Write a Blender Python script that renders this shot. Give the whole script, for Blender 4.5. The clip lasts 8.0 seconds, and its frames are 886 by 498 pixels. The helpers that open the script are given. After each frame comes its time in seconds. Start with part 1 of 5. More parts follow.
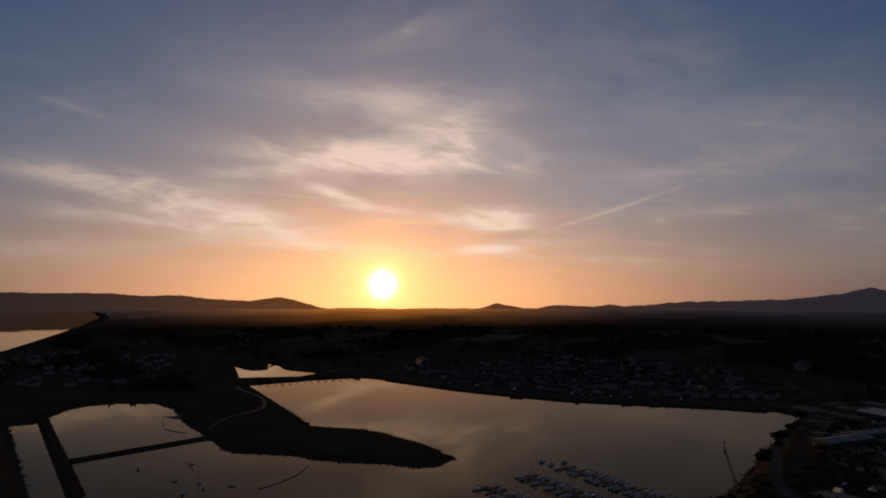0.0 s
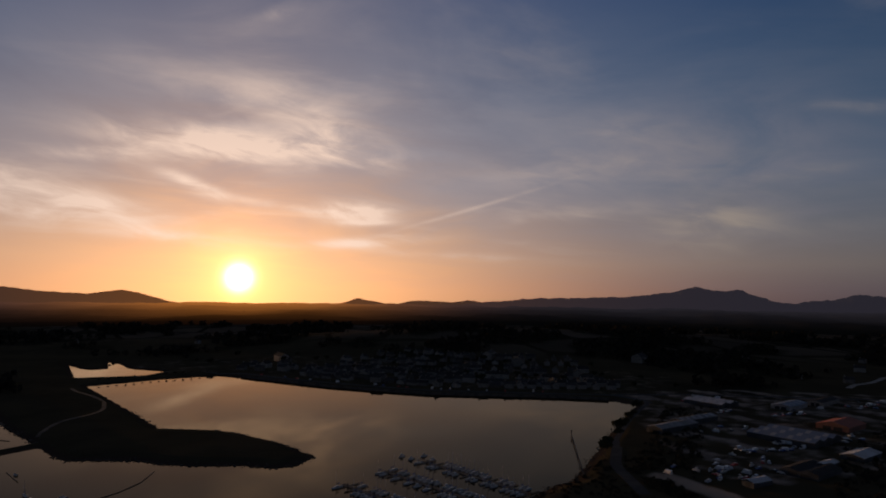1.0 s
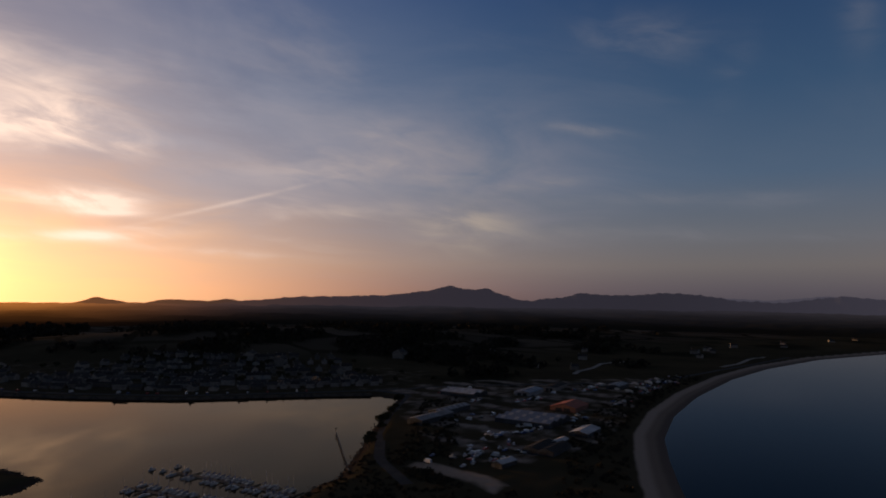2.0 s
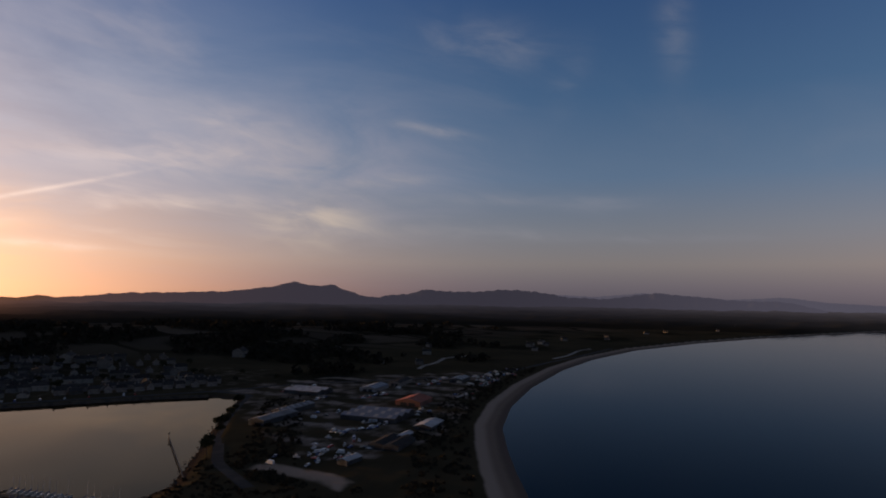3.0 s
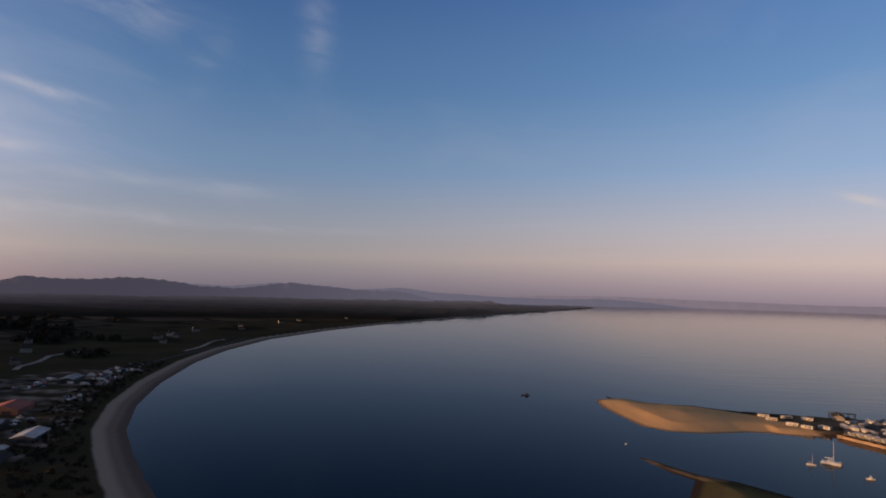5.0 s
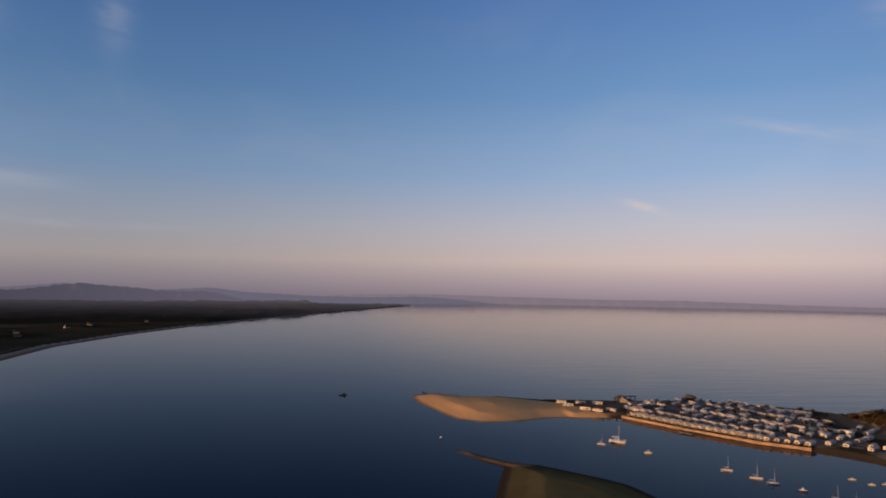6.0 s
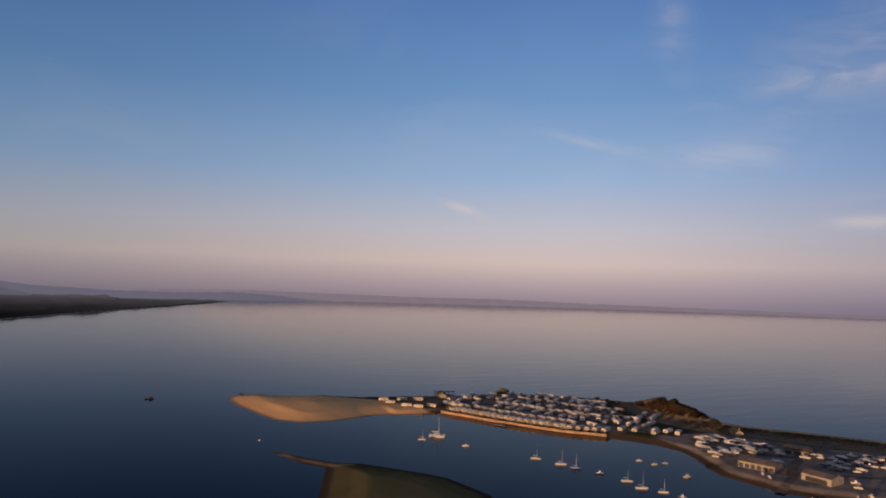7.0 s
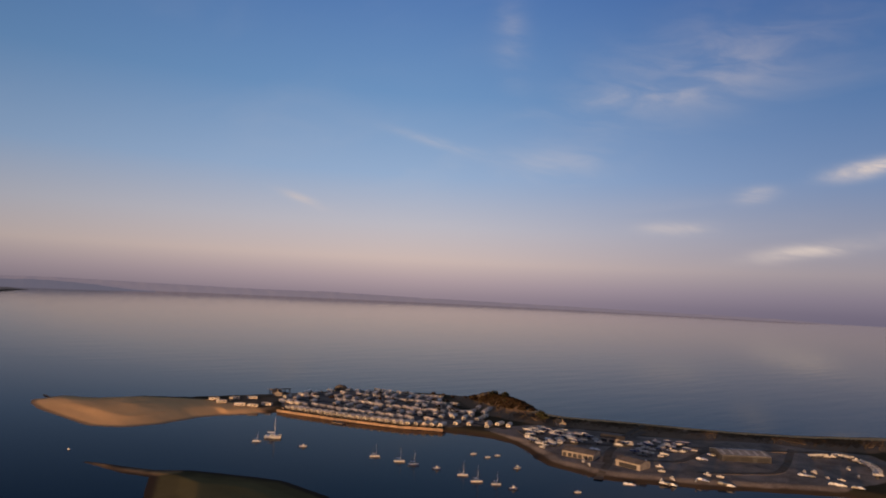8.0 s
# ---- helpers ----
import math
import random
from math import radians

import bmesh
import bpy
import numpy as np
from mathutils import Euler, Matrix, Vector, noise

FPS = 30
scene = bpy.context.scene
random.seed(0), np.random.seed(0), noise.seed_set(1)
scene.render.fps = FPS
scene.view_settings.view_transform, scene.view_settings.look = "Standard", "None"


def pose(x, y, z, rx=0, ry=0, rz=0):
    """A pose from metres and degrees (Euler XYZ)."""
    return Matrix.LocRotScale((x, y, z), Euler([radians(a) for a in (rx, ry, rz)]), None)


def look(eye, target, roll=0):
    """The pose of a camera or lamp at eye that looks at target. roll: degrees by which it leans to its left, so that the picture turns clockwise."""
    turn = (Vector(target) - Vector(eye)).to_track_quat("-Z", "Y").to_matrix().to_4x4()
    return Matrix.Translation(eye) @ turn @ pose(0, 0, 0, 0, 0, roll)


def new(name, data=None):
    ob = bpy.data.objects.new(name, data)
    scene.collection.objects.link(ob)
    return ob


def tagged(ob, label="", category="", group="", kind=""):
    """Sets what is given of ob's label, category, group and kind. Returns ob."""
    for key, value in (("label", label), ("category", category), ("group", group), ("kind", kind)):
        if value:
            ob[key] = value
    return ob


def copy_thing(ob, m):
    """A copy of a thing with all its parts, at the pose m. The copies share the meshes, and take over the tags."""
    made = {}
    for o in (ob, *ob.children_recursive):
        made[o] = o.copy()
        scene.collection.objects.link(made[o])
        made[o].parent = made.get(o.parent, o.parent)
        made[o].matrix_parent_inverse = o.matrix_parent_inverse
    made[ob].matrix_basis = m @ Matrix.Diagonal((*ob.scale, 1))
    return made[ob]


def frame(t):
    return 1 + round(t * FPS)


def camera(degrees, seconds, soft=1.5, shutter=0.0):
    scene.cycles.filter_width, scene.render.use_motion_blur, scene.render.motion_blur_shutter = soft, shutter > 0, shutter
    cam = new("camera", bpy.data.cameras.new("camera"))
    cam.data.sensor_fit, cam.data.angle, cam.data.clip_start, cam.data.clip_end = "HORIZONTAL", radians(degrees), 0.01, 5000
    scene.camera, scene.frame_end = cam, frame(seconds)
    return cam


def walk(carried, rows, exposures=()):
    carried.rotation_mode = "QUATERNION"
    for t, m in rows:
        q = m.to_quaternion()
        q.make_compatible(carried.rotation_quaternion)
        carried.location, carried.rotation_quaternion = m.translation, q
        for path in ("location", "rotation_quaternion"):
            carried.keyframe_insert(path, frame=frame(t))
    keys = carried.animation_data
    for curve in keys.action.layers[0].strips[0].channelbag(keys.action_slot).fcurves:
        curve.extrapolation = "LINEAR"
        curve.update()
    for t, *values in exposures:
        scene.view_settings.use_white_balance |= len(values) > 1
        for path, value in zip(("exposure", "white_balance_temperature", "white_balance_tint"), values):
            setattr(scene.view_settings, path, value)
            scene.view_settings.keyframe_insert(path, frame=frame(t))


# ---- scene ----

# ---- camera ----
CAMERA_ROWS = [
    (0, 2.4, -8.7, 97.6, -5.32, 4.09, 0.05),
    (0.25, 2.1, -8.4, 97.8, -5.91, 4.00, 0.09),
    (0.5, 1.7, -8.1, 98.1, -7.67, 3.91, 0.12),
    (1, 0.8, -7.3, 98.3, -17.31, 3.73, 0.66),
    (1.5, -0.6, -5.8, 98.2, -28.48, 3.77, 1.12),
    (2, -2.0, -4.2, 98.1, -37.78, 3.82, 0.71),
    (2.2, -2.2, -4.0, 98.1, -40.68, 3.79, 0.74),
    (3.3, -3.1, -3.0, 98.0, -55.26, 3.64, 0.90),
    (3.5, -3.2, -2.8, 97.9, -58.26, 3.62, 0.92),
    (4, -4.1, -1.1, 97.5, -66.53, 3.57, 0.40),
    (4.5, -4.0, 1.1, 97.5, -74.26, 3.41, 1.02),
    (5, -2.8, 3.5, 97.9, -82.21, 3.35, 1.40),
    (5.2, -2.5, 3.8, 98.0, -85.36, 3.39, 1.28),
    (6.3, -0.9, 5.6, 98.5, -102.69, 3.61, 0.64),
    (6.5, -0.6, 5.9, 98.5, -105.65, 3.66, 0.52),
    (7, 1.7, 7.8, 99.2, -113.50, 3.59, 1.63),
    (7.5, 4.1, 9.2, 100.3, -120.25, 3.59, 2.40),
    (8, 6.6, 10.4, 101.9, -127.56, 3.51, 2.77),
]


def camera_pose(x, y, z, yaw, pitch, roll):
    """Heading (left positive), tilt up and lean of the hovering camera."""
    return pose(x, y, z, 0, 0, yaw) @ pose(0, 0, 0, 90 + pitch) @ pose(0, 0, 0, 0, 0, roll)


cam = camera(68.0, 8.0, soft=1.9)
walk(cam, [(r[0], camera_pose(*r[1:])) for r in CAMERA_ROWS],
     exposures=[(0.0, -1.72), (1.0, -1.67), (1.5, -1.54), (2.0, -1.27), (2.2, -1.18), (3.3, -0.66), (4.0, -0.32), (4.5, -0.10), (6.5, -0.04), (8.0, -0.15)])

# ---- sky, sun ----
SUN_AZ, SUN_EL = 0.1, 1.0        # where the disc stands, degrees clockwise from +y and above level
LIGHT_AZ = -26.0                 # sun lamp's bearing, turned off the disc to light faces towards the camera


class Nodes:
    """Short hand for node trees."""

    def __init__(self, tree):
        self.tree = tree
        tree.nodes.clear()

    def add(self, kind, values=(), **props):
        n = self.tree.nodes.new(kind)
        if "operation" in props:
            n.operation = props["operation"]
        if "use_clamp" in props:
            n.use_clamp = props["use_clamp"]
        if "interpolation_type" in props:
            n.interpolation_type = props["interpolation_type"]
        if "data_type" in props:
            n.data_type = props["data_type"]
        if "blend_type" in props:
            n.blend_type = props["blend_type"]
        if "sky_type" in props:
            n.sky_type = props["sky_type"]
        if "sun_disc" in props:
            n.sun_disc = props["sun_disc"]
        if "sun_elevation" in props:
            n.sun_elevation = props["sun_elevation"]
        if "sun_rotation" in props:
            n.sun_rotation = props["sun_rotation"]
        if "air_density" in props:
            n.air_density = props["air_density"]
        if "dust_density" in props:
            n.dust_density = props["dust_density"]
        if "attribute_name" in props:
            n.attribute_name = props["attribute_name"]
        if "feature" in props:
            n.feature = props["feature"]
        for k, v in dict(values).items():
            self.put(n.inputs[k], v)
        return n

    def put(self, socket, v):
        if hasattr(v, "is_linked"):
            self.tree.links.new(v, socket)
        else:
            socket.default_value = v

    def math(self, op, a, b=0.0, c=0.0, clamp=False):
        n = self.add("ShaderNodeMath", operation=op, use_clamp=clamp)
        for s, v in zip(n.inputs, (a, b, c)):
            self.put(s, v)
        return n.outputs[0]

    def smooth(self, v, lo, hi):
        n = self.add("ShaderNodeMapRange", {0: v, 1: lo, 2: hi}, interpolation_type="SMOOTHSTEP")
        return n.outputs[0]

    def mix(self, f, a, b, blend="MIX"):
        n = self.add("ShaderNodeMix", data_type="RGBA", blend_type=blend)
        self.put(n.inputs[0], f), self.put(n.inputs[6], a), self.put(n.inputs[7], b)
        return n.outputs[2]

    def ramp(self, v, stops):
        n = self.add("ShaderNodeValToRGB", {0: v})
        e = n.color_ramp.elements
        while len(e) < len(stops):
            e.new(0.5)
        for q, (p, c) in zip(e, stops):
            q.position, q.color = p, (*c, 1)
        return n.outputs[0]

    def noise(self, vec, scale, detail=4.0, rough=0.55, distort=0.0):
        n = self.add("ShaderNodeTexNoise", {"Vector": vec, "Scale": scale, "Detail": detail, "Roughness": rough, "Distortion": distort})
        return n.outputs[0]


def rgb(r, g, b):
    return (r, g, b, 1)


def make_sky():
    world = bpy.data.worlds.new("sky")
    world.use_nodes = True
    scene.world = world
    N = Nodes(world.node_tree)
    way = N.add("ShaderNodeTexCoord").outputs["Generated"]
    sep = N.add("ShaderNodeSeparateXYZ", {0: way})
    x, y, z = sep.outputs
    el = N.math("MULTIPLY", N.math("ARCSINE", z), 180 / math.pi)
    az = N.math("MULTIPLY", N.math("ARCTAN2", x, y), 180 / math.pi)
    up = N.math("MAXIMUM", el, 0.0)
    # clear dusk sky, from the haze at the horizon to the blue above; overhead, out of view, darkened and greyed to dim
    # the land
    base = N.ramp(N.math("DIVIDE", N.math("ADD", el, 2.0), 62.0, clamp=True), [
        (0.0, (0.26, 0.21, 0.25)), (0.022, (0.30, 0.235, 0.275)), (0.042, (0.42, 0.325, 0.35)), (0.072, (0.60, 0.475, 0.445)), (0.12, (0.49, 0.475, 0.54)),
        (0.19, (0.285, 0.40, 0.60)), (0.30, (0.14, 0.275, 0.51)), (0.45, (0.07, 0.165, 0.41)), (0.60, (0.075, 0.080, 0.115)), (1.0, (0.040, 0.040, 0.050))])
    nishita = N.add("ShaderNodeTexSky", sky_type="NISHITA", sun_disc=False, sun_elevation=radians(3.0), sun_rotation=radians(SUN_AZ),
                    air_density=1.2, dust_density=2.5)
    base = N.mix(1.0, base, N.mix(1.0, nishita.outputs[0], rgb(0.015, 0.015, 0.015), "MULTIPLY"), "ADD")
    # nearness to the sun, along the horizon and as an angle
    off = N.math("ABSOLUTE", N.math("SUBTRACT", az, SUN_AZ))
    rise = N.math("SUBTRACT", el, SUN_EL)
    far = N.math("SQRT", N.math("ADD", N.math("POWER", off, 2.0), N.math("POWER", rise, 2.0)))

    def falls(v, width, power=1.0):
        return N.math("EXPONENT", N.math("MULTIPLY", N.math("POWER", N.math("DIVIDE", v, width), power), -1.0))

    # the sky is darkest square to the sun
    dim = N.math("SUBTRACT", 1.0, N.math("MULTIPLY", falls(N.math("ABSOLUTE", N.math("SUBTRACT", off, 62.0)), 36.0, 2.0), 0.36))
    dim = N.math("ADD", dim, N.math("MULTIPLY", N.smooth(off, 85.0, 125.0), 0.10))
    dusk = N.smooth(off, 122.0, 165.0)
    dim = N.math("MULTIPLY", dim, N.math("SUBTRACT", 1.0, N.math("MULTIPLY", dusk, 0.38)))
    ruddy = N.math("SUBTRACT", 1.0, N.math("MULTIPLY", falls(N.math("ABSOLUTE", N.math("SUBTRACT", off, 58.0)), 30.0, 2.0), 0.13))
    base = N.mix(1.0, base, N.add("ShaderNodeCombineColor", {0: N.math("MULTIPLY", dim, ruddy), 1: dim, 2: N.math("MULTIPLY", dim, N.math("SUBTRACT", 1.65, N.math("MULTIPLY", ruddy, 0.65)))}).outputs[0], "MULTIPLY")
    base = N.mix(dusk, base, N.mix(1.0, base, rgb(0.90, 0.98, 1.16), "MULTIPLY"))
    west = falls(off, 27.0, 2.0)
    band = N.math("MULTIPLY", falls(up, 5.0), falls(off, 29.0, 2.0))
    wide = N.math("MULTIPLY", falls(up, 12.0, 1.5), falls(off, 22.0, 2.0))
    glow, halo, core = falls(far, 5.5), falls(far, 1.7), falls(far, 0.85, 2.0)
    sky = N.mix(N.math("MULTIPLY", west, 0.5), base, rgb(0.17, 0.19, 0.285))
    for f, c in ((band, rgb(1.40, 0.46, 0.02)), (wide, rgb(0.84, 0.54, 0.24)), (glow, rgb(2.0, 0.68, 0.05)), (halo, rgb(3.0, 1.15, 0.30)), (core, rgb(13, 10.5, 7.5))):
        sky = N.mix(1.0, sky, N.mix(1.0, c, N.add("ShaderNodeCombineColor", {0: f, 1: f, 2: f}).outputs[0], "MULTIPLY"), "ADD")
    # high cloud on a flat layer seen from below
    flat = N.math("ADD", N.math("MAXIMUM", z, 0.0), 0.11)
    uv = N.add("ShaderNodeCombineXYZ", {0: N.math("DIVIDE", x, flat), 1: N.math("DIVIDE", y, flat), 2: 0.0}).outputs[0]
    turn = N.add("ShaderNodeMapping", {"Vector": uv, "Rotation": (0, 0, radians(28)), "Scale": (0.7, 1.25, 1.0)}).outputs[0]
    fine = N.noise(turn, 1.25, 7.0, 0.54, 0.5)
    broad = N.noise(uv, 0.55, 3.0, 0.5, 0.3)
    wisp = N.math("MULTIPLY", N.smooth(fine, 0.47, 0.74), N.smooth(broad, 0.36, 0.62))
    cover = N.math("MULTIPLY", falls(N.math("ABSOLUTE", N.math("SUBTRACT", az, 4.0)), 42.0, 4.0), N.smooth(el, 1.5, 6.0))
    thin = N.math("MULTIPLY", N.smooth(el, 3.0, 8.0), 0.22)
    cover = N.math("ADD", cover, thin, clamp=True)

    def bank(a0, e0, wa, we, tilt=0.0):
        """A cloud of its own round a bearing and height."""
        da, de = N.math("SUBTRACT", az, a0), N.math("SUBTRACT", el, e0)
        de = N.math("SUBTRACT", de, N.math("MULTIPLY", da, tilt))
        r = N.math("ADD", N.math("POWER", N.math("DIVIDE", da, wa), 2.0), N.math("POWER", N.math("DIVIDE", de, we), 2.0))
        return N.math("EXPONENT", N.math("MULTIPLY", r, -1.0))

    streak = N.add("ShaderNodeCombineXYZ", {0: N.math("MULTIPLY", az, 0.11), 1: N.math("ADD", N.math("MULTIPLY", el, 0.36), N.math("MULTIPLY", az, 0.045)), 2: 0.0}).outputs[0]
    # feathered edges: the noise is drawn out along the wind and curls at the ends
    curl = N.noise(streak, 0.9, 2.0, 0.5)
    swept = N.add("ShaderNodeVectorMath", {0: streak, 1: N.add("ShaderNodeCombineXYZ", {0: 0.0, 1: N.math("MULTIPLY", curl, 0.6), 2: 0.0}).outputs[0]}, operation="ADD").outputs[0]
    tuft = N.smooth(N.noise(swept, 1.5, 7.0, 0.56, 0.45), 0.30, 0.74)
    extra = None
    for a0, e0, wa, we, tilt, k in CLOUDS:
        b = N.math("MULTIPLY", bank(a0, e0, wa, we, tilt), 1.2 * k)
        extra = b if extra is None else N.math("ADD", extra, b)
    extra = N.math("MULTIPLY", extra, N.math("ADD", N.math("MULTIPLY", tuft, 0.86), 0.14))
    trail = N.math("MULTIPLY", N.math("MULTIPLY", bank(20.0, 7.3, 6.0, 0.17, 0.30), 0.42), N.smooth(N.noise(streak, 2.6, 3.0), 0.2, 0.55))
    amount = N.math("ADD", N.math("MULTIPLY", wisp, N.math("MULTIPLY", cover, 0.42)), N.math("ADD", extra, trail), clamp=True)
    cool = N.mix(N.smooth(off, 95.0, 145.0), rgb(0.47, 0.47, 0.55), rgb(0.84, 0.70, 0.62))
    cool = N.mix(N.math("MULTIPLY", falls(N.math("ABSOLUTE", N.math("SUBTRACT", off, 38.0)), 16.0, 2.0), falls(up, 8.0, 2.0)), cool, rgb(0.78, 0.64, 0.48))
    lit = N.mix(N.math("MULTIPLY", falls(off, 27.0, 2.0), falls(up, 22.0, 2.0)), cool, rgb(2.4, 1.72, 1.32))
    veil = N.math("MULTIPLY", N.math("MULTIPLY", bank(10.0, 13.0, 27.0, 8.5), N.smooth(N.noise(uv, 0.9, 6.0, 0.6, 0.8), 0.2, 0.7)), 0.7)
    sky = N.mix(veil, sky, rgb(0.64, 0.62, 0.72))
    haze = N.math("MULTIPLY", N.math("MULTIPLY", bank(40.0, 10.5, 12.0, 5.5), N.smooth(N.noise(uv, 1.1, 5.0, 0.6, 1.0), 0.25, 0.72)), 0.5)
    sky = N.mix(haze, sky, rgb(0.60, 0.54, 0.62))
    sky = N.mix(N.math("MULTIPLY", amount, 0.92), sky, lit)
    # the whole western sky outshines the rest
    out = N.add("ShaderNodeBackground", {0: sky, 1: N.math("ADD", 1.0, N.math("MULTIPLY", falls(off, 36.0, 2.0), 0.52))})
    N.tree.links.new(out.outputs[0], N.add("ShaderNodeOutputWorld").inputs[0])


# bearing, height, half width, half height, tilt, density
CLOUDS = [
    # banks round the sun
    (-0.5, 11.9, 9.0, 1.4, -0.02, 1.65), (8.5, 12.0, 3.5, 0.9, -0.22, 1.0), (-11.0, 10.3, 3.5, 0.5, 0.08, 0.9), (-16.0, 7.3, 8.0, 1.25, -0.2, 1.8), (-24.5, 9.3, 6.0, 0.7, -0.05, 0.9), (-19.0, 5.9, 8.0, 0.5, -0.08, 0.8),
    (-3.4, 8.4, 2.6, 0.55, -0.35, 1.2), (2.5, 7.2, 5.0, 0.35, -0.12, 0.5), (9.6, 6.8, 2.9, 0.8, -0.02, 2.0), (10.5, 5.9, 2.4, 0.25, 0.02, 0.9), (11.0, 4.2, 5.0, 0.4, 0.06, 1.2), (-8.0, 4.4, 8.0, 0.45, -0.05, 0.7),
    (-28.0, 3.4, 8.0, 0.7, 0.0, 0.4), (18.0, 3.2, 7.0, 0.35, -0.05, 0.5), (6.5, 14.2, 5.0, 1.4, -0.3, 0.6), (1.0, 16.0, 10.0, 1.8, -0.12, 0.32), (2.5, 22.6, 1.8, 0.6, 0.35, 0.28), (-25.0, 14.3, 2.5, 0.35, -0.2, 0.2),
    # veils north of it
    (27.0, 10.6, 8.0, 1.6, 0.1, 0.4), (36.0, 10.3, 8.0, 1.7, 0.0, 0.4), (46.6, 9.5, 3.4, 0.45, 0.05, 0.65), (40.4, 5.8, 4.0, 1.9, 0.03, 1.0), (30.0, 7.0, 6.0, 0.7, 0.05, 0.4), (49.5, 14.0, 3.2, 0.42, -0.16, 0.75), (33.5, 13.5, 7.0, 1.6, -0.1, 0.4),
    (54.5, 21.0, 5.0, 1.8, -0.12, 0.36), (70.7, 21.5, 1.3, 3.5, -0.5, 0.26), (62.0, 17.8, 1.6, 2.2, 0.6, 0.14), (64.8, 7.5, 4.0, 0.6, 0.0, 0.3), (56.0, 8.0, 7.0, 0.6, 0.0, 0.25), (53.0, 5.0, 9.0, 0.5, 0.0, 0.3), (70.0, 4.6, 10.0, 0.35, 0.0, 0.22),
    # the few over the sea
    (115.4, 7.0, 1.6, 0.36, -0.3, 1.3), (153.1, 8.6, 1.2, 0.55, 0.1, 0.8), (160.5, 10.3, 2.2, 0.55, 0.15, 1.3), (157.0, 4.3, 4.0, 0.55, 0.16, 0.8), (147.2, 5.9, 2.4, 0.5, 0.0, 0.6), (126.4, 12.7, 3.5, 0.4, -0.22, 0.3),
    (149.0, 18.5, 9.0, 3.2, 0.2, 0.24), (137.0, 11.4, 5.0, 1.5, 0.1, 0.22), (132.7, 21.5, 1.4, 3.0, -0.5, 0.18), (143.0, 16.5, 6.0, 0.7, 0.12, 0.25)]
make_sky()

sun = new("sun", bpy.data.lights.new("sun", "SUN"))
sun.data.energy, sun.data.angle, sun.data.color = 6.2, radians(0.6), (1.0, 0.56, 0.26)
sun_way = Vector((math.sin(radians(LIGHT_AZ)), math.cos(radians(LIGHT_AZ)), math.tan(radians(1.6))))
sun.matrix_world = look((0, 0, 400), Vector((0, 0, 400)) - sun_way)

# ---- materials ----
def surface(name, color, rough=0.85, other=None, grain=2.0, patch=0.15, metal=0.0, bump=0.15, spread=0.25, random_tone=0.0, coat=0.0):
    """A weathered surface: two scales of tone, grain relief, and a tone of its own for each object."""
    m = bpy.data.materials.new(name)
    m.use_nodes = True
    N = Nodes(m.node_tree)
    at = N.add("ShaderNodeTexCoord").outputs["Object"]
    small, large = N.noise(at, grain, 5.0), N.noise(at, patch, 4.0, 0.6, 0.4)
    dark = tuple(c * (1 - spread) for c in color)
    light = tuple(min(1, c * (1 + spread)) for c in color)
    col = N.mix(small, rgb(*dark), rgb(*light))
    if other:
        col = N.mix(N.smooth(large, 0.45, 0.62), col, rgb(*other))
    if random_tone:
        tone = N.math("ADD", N.math("MULTIPLY", N.add("ShaderNodeObjectInfo").outputs["Random"], 2 * random_tone), 1 - random_tone)
        col = N.mix(1.0, col, N.add("ShaderNodeCombineColor", {0: tone, 1: tone, 2: tone}).outputs[0], "MULTIPLY")
    relief = N.add("ShaderNodeBump", {"Strength": bump, "Distance": 0.1, "Height": small})
    b = N.add("ShaderNodeBsdfPrincipled", {"Base Color": col, "Metallic": metal, "Normal": relief.outputs[0], "Coat Weight": coat, "Specular IOR Level": 0.05 if rough >= 0.85 else (0.15 if rough > 0.3 else 0.4),
              "Roughness": N.math("ADD", rough - 0.08, N.math("MULTIPLY", large, 0.16), clamp=True)})
    N.tree.links.new(b.outputs[0], N.add("ShaderNodeOutputMaterial").inputs[0])
    return m


